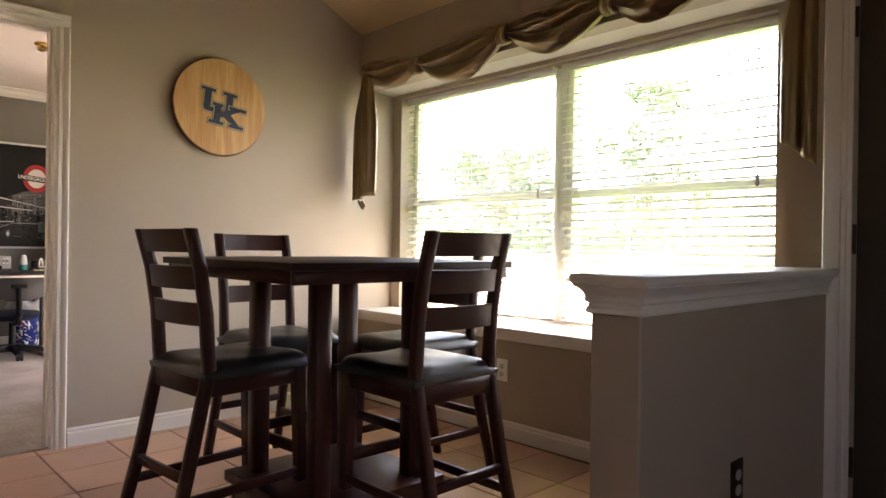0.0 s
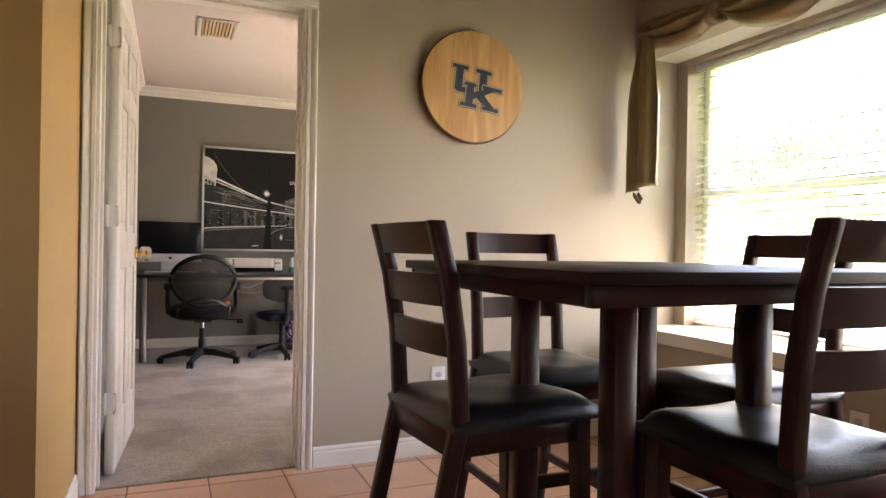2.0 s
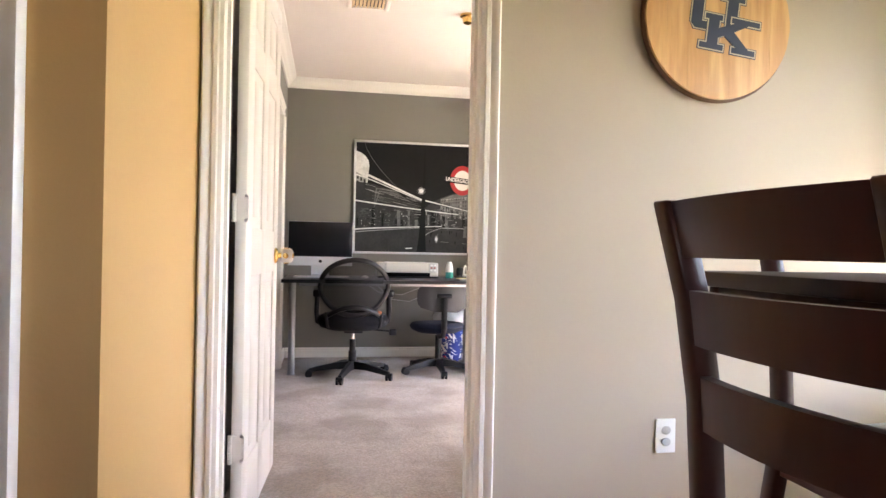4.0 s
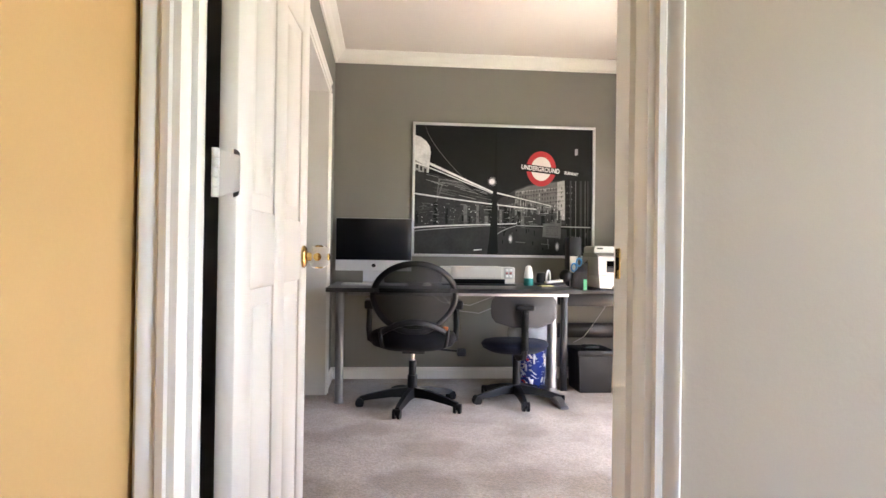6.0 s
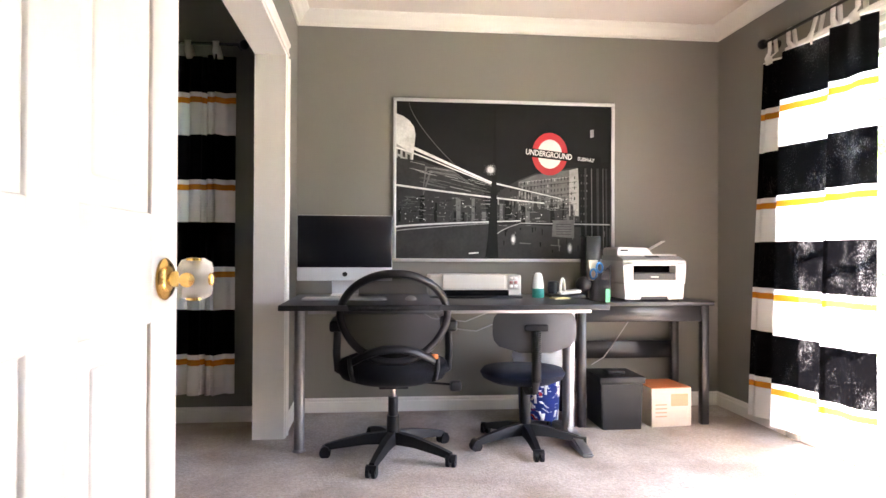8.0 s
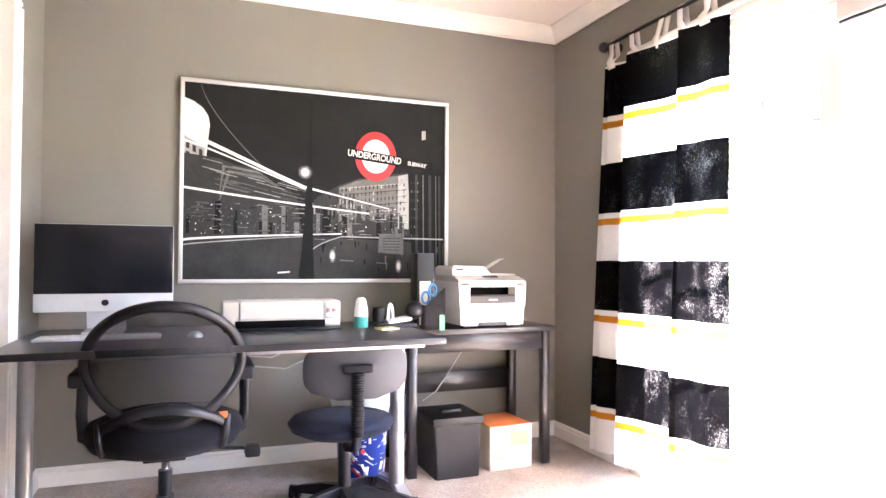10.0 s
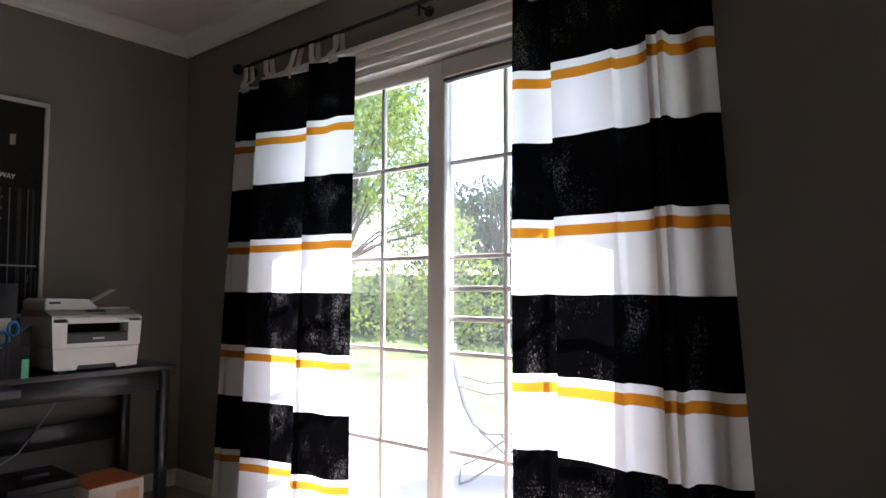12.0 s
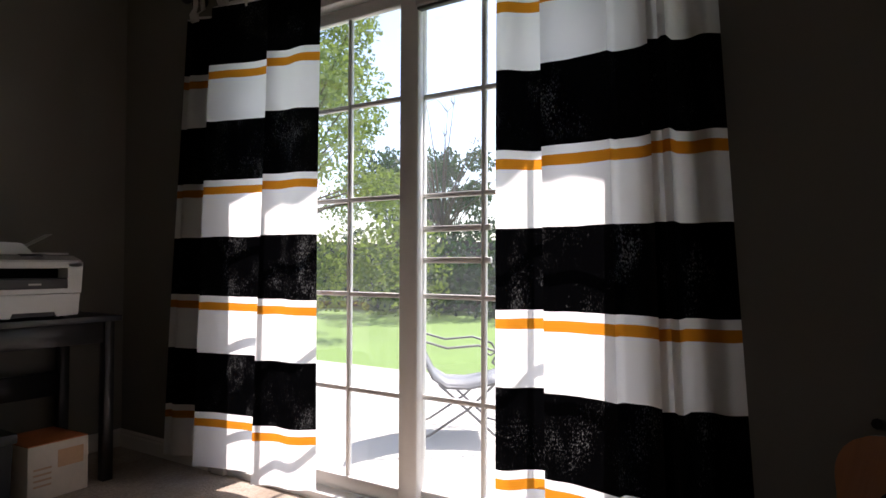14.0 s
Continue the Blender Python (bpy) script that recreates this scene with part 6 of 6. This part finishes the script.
sm = thing("ceiling_sensor", "small brass ceiling fitting", "ceiling fitting", (-5.23, 1.55, 2.47))
part("body", lathe(B(), [(0.012, -0.06), (0.03, -0.05), (0.035, -0.02), (0.05, -0.012), (0.05, 0)], n=20), BRASS, sm)

# ---- guitar on a stand ----
gt = thing("acoustic_guitar", "acoustic guitar with reddish cedar top leaning on a stand", "guitar")
low = Vector((-3.875, 2.785, 0.100))
nut = Vector((-3.669, 2.925, 0.925))
up = (nut - low).normalized()
face = Vector((-0.15, -1, 0)).normalized()
face = (face - up * face.dot(up)).normalized()
across = up.cross(face)
gt.matrix_basis = Matrix.Translation(low) @ Matrix((across, -face, up)).transposed().to_4x4()
LEN = (nut - low).length
half = []
for i in range(25):
    t = i / 24
    z = 0.49 * t
    w = 0.195 * math.sin(math.pi * min(1, t / 0.62 * 0.5 + 0.0)) if t < 0.3 else None
    lower, upper, waist = 0.195, 0.142, 0.118
    if t < 0.28:
        w = lower * math.sqrt(max(0, 1 - ((0.28 - t) / 0.28) ** 2))
    elif t < 0.60:
        k = (t - 0.28) / 0.32
        w = lower + (waist - lower) * (0.5 - 0.5 * math.cos(math.pi * k))
    elif t < 0.80:
        k = (t - 0.60) / 0.20
        w = waist + (upper - waist) * (0.5 - 0.5 * math.cos(math.pi * k))
    else:
        w = upper * math.sqrt(max(0, 1 - ((t - 0.80) / 0.205) ** 2.4))
    half.append((w, z))
outline = [(w, z) for w, z in half] + [(-w, z) for w, z in reversed(half)]
outline = [p for k, p in enumerate(outline) if k == 0 or (abs(p[0] - outline[k - 1][0]) + abs(p[1] - outline[k - 1][1])) > 1e-4]
part("body_sides", prism(B(), outline, "y", 0.0, 0.10), ROSEWOOD, gt)
part("soundboard", prism(B(), outline, "y", -0.004, 0.0), CEDAR, gt, "reddish cedar soundboard")
part("sound_hole", prism(B(), [(0.05 * math.cos(2 * math.pi * i / 28), 0.335 + 0.05 * math.sin(2 * math.pi * i / 28)) for i in range(28)], "y", -0.0055, -0.004), BLACK, gt)
part("bridge", box(B(), -0.075, 0.075, -0.012, -0.004, 0.125, 0.155, 0.003), ROSEWOOD, gt)
part("neck", box(B(), -0.024, 0.024, -0.006, 0.018, 0.40, LEN, 0.004, 2), ROSEWOOD, gt)
part("fretboard", box(B(), -0.027, 0.027, -0.013, -0.006, 0.385, LEN, 0.001), ROSEWOOD, gt)
for k in range(1, 19):
    z = LEN - 0.65 * (1 - 2 ** (-k / 12))
    if z > 0.39:
        part("fret", box(B(), -0.027, 0.027, -0.0145, -0.0125, z - 0.001, z + 0.001), STEEL, gt)
for k in (3, 5, 7, 9, 12, 15):
    z = LEN - 0.65 * (1 - 2 ** (-(k - 0.5) / 12))
    for x in ((-0.012, 0.012) if k in (7, 12) else (0,)):
        part("fret_marker", cyl(B(), (x, -0.0135, z), (x, -0.0128, z), 0.003, n=10), PLASTIC, gt)
part("nut", box(B(), -0.026, 0.026, -0.016, -0.004, LEN, LEN + 0.006), PLASTIC, gt)
bm = B()
box(bm, -0.036, 0.036, -0.004, 0.012, LEN + 0.006, LEN + 0.19, 0.006, 2, Matrix.Translation((0, 0.0, LEN)) @ Matrix.Rotation(radians(-12), 4, "X") @ Matrix.Translation((0, 0, -LEN)))
part("headstock", bm, ROSEWOOD, gt)
for s in (-1, 1):
    for k in range(3):
        z = LEN + 0.05 + 0.048 * k
        y = 0.21 * (z - LEN)
        bm = B()
        cyl(bm, (s * 0.02, y - 0.018, z), (s * 0.02, y, z), 0.004, n=10)
        cyl(bm, (s * 0.036, y + 0.004, z), (s * 0.058, y + 0.004, z), 0.007, n=10)
        part("tuner", bm, CHROME, gt)
part("pick", prism(B(), [(-0.012, LEN + 0.035), (0.012, LEN + 0.035), (0.0, LEN + 0.010)], "y", -0.010, -0.006), material("yellow pick", (0.55, 0.42, 0.05), 0.4), gt, "yellow plastic pick")
for k in range(6):
    x = -0.019 + 0.0076 * k
    part("string", cyl(B(), (x * 1.3, -0.012, 0.14), (x, -0.0165, LEN + 0.004), 0.0006, n=5), STEEL, gt)
gs = thing("guitar_stand", "black tubular guitar stand", "guitar stand")
bm = B()
base = low + Vector((0, 0, -0.100))
tube(bm, [base + Vector((-0.20, -0.10, 0.012)), base + Vector((-0.10, 0.02, 0.03)), base + Vector((-0.02, 0.13, 0.06)), base + Vector((0.05, 0.14, 0.30)), base + Vector((0.09, 0.15, 0.52))], 0.010, 8)
tube(bm, [base + Vector((0.20, -0.12, 0.012)), base + Vector((0.08, 0.02, 0.03)), base + Vector((-0.02, 0.13, 0.06))], 0.010, 8)
part("frame", bm, BLACK, gs)
bm = B()
for s in (-1, 1):
    tube(bm, [base + Vector((s * 0.08, 0.10, 0.06)), base + Vector((s * 0.08, 0.0, 0.07)), base + Vector((s * 0.08, -0.06, 0.085)), base + Vector((s * 0.08, -0.065, 0.125))], 0.009, 8)
part("cradle", bm, BLACK, gs)
bm = B()
top = low + up * 0.50
tube(bm, [top + across * -0.085 + face * 0.03, top + across * -0.075 - face * 0.05, top - face * 0.06, top + across * 0.075 - face * 0.05, top + across * 0.085 + face * 0.03], 0.012, 8)
part("neck_yoke", bm, BLACK, gs)

# ---- outside ----
tagged(structure("ground", box(B(), -400, 400, 3.2, 800, -0.32, -0.20), GRASS, "mown green lawn"), "", "lawn")
structure("patio", box(B(), -9.5, -3.3, 3.20, 6.3, -0.19, -0.10, 0.01), CONCRETE, "pale sunlit concrete patio")
structure("ground_behind_house", box(B(), -400, -7.3, -400, 3.2, -0.34, -0.22), GRASS, "mown lawn")

rngt = random.Random(5)


def leaves(bm, centre, spread, count, size):
    for _ in range(count):
        while True:
            p = Vector((rngt.uniform(-1, 1), rngt.uniform(-1, 1), rngt.uniform(-1, 1)))
            if 0.15 < p.length < 1:
                break
        c = Vector(centre) + Vector((p.x * spread[0], p.y * spread[1], p.z * spread[2]))
        a = Vector((rngt.gauss(0, 1), rngt.gauss(0, 1), rngt.gauss(0, 1))).normalized()
        b = a.orthogonal().normalized()
        s = size * rngt.uniform(0.6, 1.4)
        v = [bm.verts.new(c + q) for q in (a * s, b * s * 0.5, -a * s, -b * s * 0.5)]
        bm.faces.new(v)


def tree(label, at, height, crown, mat, clumps, per, size, name="tree", bare=False, lean=0.0):
    t = thing(name, label, "tree", at)
    bm = B()
    r = height * 0.013
    fork = height * 0.32
    tube(bm, [(0, 0, -0.05), (0.03 * height * 0.3, 0, fork * 0.5), (lean * 0.4, 0.02, fork)], r, 10, taper=0.7)
    tips = []
    for k in range(clumps):
        a = 2 * math.pi * k / clumps * 2.4 + rngt.uniform(-0.4, 0.4)
        reach = crown * rngt.uniform(0.25, 1.0)
        z = fork + (height - fork) * rngt.uniform(0.12, 1.0)
        reach *= math.sqrt(max(0.12, 1 - ((z - fork) / (height - fork) - 0.4) ** 2 * 1.6))
        tip = Vector((lean + reach * math.cos(a), reach * math.sin(a), z))
        mid = Vector((lean * 0.5 + reach * 0.4 * math.cos(a), reach * 0.4 * math.sin(a), fork + (z - fork) * 0.55))
        tube(bm, [Vector((lean * 0.4, 0.02, fork * 0.96)), mid, tip], r * 0.42, 6, taper=0.2)
        tips.append(tip)
    if bare:
        for tip in list(tips):
            for _ in range(5):
                end = tip + Vector((rngt.uniform(-1, 1), rngt.uniform(-1, 1), rngt.uniform(0.1, 1))) * crown * 0.35
                tube(bm, [tip, tip.lerp(end, 0.5) + Vector((0, 0, 0.05)), end], r * 0.10, 4, taper=0.3)
    part("trunk", bm, TRUNK, t)
    if per:
        bm = B()
        for tip in tips:
            leaves(bm, tip, (crown * 0.26, crown * 0.26, crown * 0.20), per, size)
        part("crown", bm, mat, t, "", False)
    return t


tree("leafy garden tree with fine bright green leaves", (-12.2, 8.8, -0.2), 5.6, 2.0, LEAF, 40, 420, 0.042)
tree("leafy garden tree with fine bright green leaves", (-15.0, 10.6, -0.2), 6.2, 2.4, LEAF, 40, 420, 0.045)
tree("dark evergreen tree far behind the lawn", (-16.2, 20.0, -0.2), 5.0, 2.0, LEAF_DARK, 26, 150, 0.09)
tree("dark evergreen tree far behind the lawn", (-20.0, 22.0, -0.2), 5.6, 2.4, LEAF_DARK, 26, 150, 0.09)
tree("bare twiggy tree behind the hedge", (-15.4, 18.4, -0.2), 6.6, 2.2, LEAF, 22, 0, 0.05, bare=True)
tree("tall conifer outside the dining window", (-8.6, 16.6, -0.2), 5.6, 1.5, LEAF_DARK, 26, 110, 0.08)
tree("leafy tree outside the dining window", (-0.4, 16.0, -0.2), 4.4, 1.8, LEAF, 24, 130, 0.08)


def shrubs(name, label, x0, x1, y, height, mat, count, size):
    bm = B()
    for k in range(count):
        x = x0 + (x1 - x0) * (k + rngt.random()) / count
        h = height * rngt.uniform(0.65, 1.05)
        leaves(bm, (x, y + rngt.uniform(-0.6, 0.6), h * 0.5 - 0.2), (0.65, 0.6, h * 0.52), 420, size)
    return tagged(link(name, bm, mat), label, "shrubs", "", "stuff")


shrubs("hedge", "dark green hedge along the lawn", -22, -8, 13.4, 1.9, LEAF_DARK, 22, 0.075)
shrubs("shrubs", "bright green shrubs in front of the hedge", -17, -11, 12.4, 2.6, LEAF, 9, 0.07)
shrubs("shrubs", "bright green shrubs outside the dining window", -6, 2.4, 8.2, 1.75, LEAF_DARK, 18, 0.06)
fn = thing("garden_fence", "dark weathered wooden fence behind the hedge", "fence")
for k in range(34):
    part("board", box(B(), -24 + 0.5 * k, -23.52 + 0.5 * k, 14.6, 14.63, -0.2, 1.5 + 0.02 * math.sin(k * 3.1)), FENCEWOOD, fn)
for k in range(2):
    part("rail", box(B(), -24, -7, 14.63, 14.68, 0.1 + k, 0.2 + k), FENCEWOOD, fn)
for x, wide, colour, words in ((-3.03, 0.04, HOUSE, "red-brown painted garden post"), (-3.91, 0.022, VINYL, "slim white garden post"), (-2.42, 0.022, VINYL, "slim white garden post")):
    ps = thing("garden_post", words, "post", (x, 7.6, -0.2))
    part("shaft", box(B(), -wide, wide, -wide, wide, 0, 1.75, 0.006), colour, ps)
    part("cap", box(B(), -wide - 0.015, wide + 0.015, -wide - 0.015, wide + 0.015, 1.75, 1.79, 0.006), colour, ps)

# wrought-iron lounge chairs on the patio
def patio_chair(at, turn):
    c = thing("patio_chair", "grey wrought-iron patio chair with a slung metal seat", "chair", at, turn, "patio chairs")
    bm = B()
    rows = []
    prof = [(-0.36, 0.98), (-0.33, 0.80), (-0.27, 0.58), (-0.20, 0.44), (-0.10, 0.375), (0.05, 0.37), (0.22, 0.40), (0.32, 0.43)]
    for y in (-0.25, 0.25):
        rows.append([bm.verts.new((x, y, z)) for x, z in prof])
    for k in range(len(prof) - 1):
        bm.faces.new((rows[0][k], rows[0][k + 1], rows[1][k + 1], rows[1][k]))
    sl = part("sling", bm, material("grey mesh seat", (0.16, 0.17, 0.18), 0.6) if "grey mesh seat" not in bpy.data.materials else bpy.data.materials["grey mesh seat"], c, "", 60)
    so = sl.modifiers.new("thick", "SOLIDIFY")
    so.thickness = 0.008
    for y in (-0.26, 0.26):
        part("rail", tube(B(), [(x, y, z) for x, z in prof], 0.011, 8), IRON, c)
        part("leg", tube(B(), [(0.24, y, 0.40), (0.05, y, 0.22), (-0.22, y, 0.04), (-0.30, y, 0.011)], 0.010, 8), IRON, c)
        part("leg", tube(B(), [(-0.16, y, 0.40), (0.02, y, 0.24), (0.24, y, 0.04), (0.34, y, 0.011)], 0.010, 8), IRON, c)
        part("arm", tube(B(), [(-0.31, y * 1.06, 0.72), (-0.1, y * 1.1, 0.66), (0.12, y * 1.1, 0.68), (0.27, y * 1.1, 0.63), (0.31, y * 1.1, 0.56), (0.26, y * 1.1, 0.53), (0.22, y * 1.1, 0.56), (0.24, y * 1.1, 0.60)], 0.009, 8), IRON, c)
    part("stretcher", cyl(B(), (-0.30, -0.26, 0.03), (-0.30, 0.26, 0.03), 0.008), IRON, c)
    return c


patio_chair((-6.02, 4.62, -0.10), 35).scale = (0.83, 0.83, 0.83)
pt = thing("patio_table", "low wrought-iron patio table", "table", (-4.70, 4.75, -0.10))
part("tabletop", lathe(B(), [(0.42, 0.62), (0.43, 0.63), (0.42, 0.64)], n=36), IRON, pt)
for k in range(3):
    a = 2 * math.pi * k / 3
    part("leg", tube(B(), [(0.10 * math.cos(a), 0.10 * math.sin(a), 0.62), (0.06 * math.cos(a), 0.06 * math.sin(a), 0.3), (0.30 * math.cos(a), 0.30 * math.sin(a), 0.01)], 0.011, 8), IRON, pt)

# ---- floor tiles ----
PITCH = 0.308
tile_mesh = link("tile", box(B(), -0.1515, 0.1515, -0.1515, 0.1515, -0.004, 0.0, 0.003), TILE)
data = tile_mesh.data
bpy.data.objects.remove(tile_mesh)
cut_mesh = link("tile", box(B(), -0.0405, 0.0405, -0.1515, 0.1515, -0.004, 0.0, 0.003), TILE)
cut = cut_mesh.data
bpy.data.objects.remove(cut_mesh)
rngf = random.Random(3)
ix = 0
for i in range(12):
    x = -3.19 - 0.154 + PITCH * i
    for j in range(-5, 9):
        y = 0.503 - 0.154 + PITCH * j
        if y > 3.1 or x > 0.2:
            continue
        if x < -2.6 and y < 0.3 - 0.154:
            continue
        if i == 0:
            t = new("tile", cut)
            t.parent = floor
            t.matrix_basis = pose(-3.234, y, rngf.uniform(-0.0006, 0.0006))
            continue
        t = new("tile", data)
        t.parent = floor
        t.matrix_basis = Matrix.Translation((x, y, rngf.uniform(-0.0006, 0.0006))) @ pose(0, 0, 0, 0, 0, 90 * rngf.randrange(4))

# the floor goes on behind, tile by tile in one sheet
bm = B()
for i in range(0, 22):
    for j in range(-11, 9):
        x, y = -3.344 + PITCH * i, 0.349 + PITCH * j
        near = i < 12 and j >= -5 and x <= 0.2
        if near or x > 3.1 or y > 2.75 or y < -2.95 or (x < -2.3 and y < 0.2):
            continue
        z = rngf.uniform(-0.0006, 0.0006)
        vs = [bm.verts.new((x + a * 0.1515, y + b * 0.1515, z)) for a, b in ((-1, -1), (1, -1), (1, 1), (-1, 1))]
        ws = [bm.verts.new((v.co.x, v.co.y, -0.0045)) for v in vs]
        bm.faces.new(vs)
        for k in range(4):
            bm.faces.new((ws[k], ws[(k + 1) % 4], vs[(k + 1) % 4], vs[k]))
rest = part("far_tiles", bm, TILE, floor, "", 0)
rest["kind"] = "stuff"
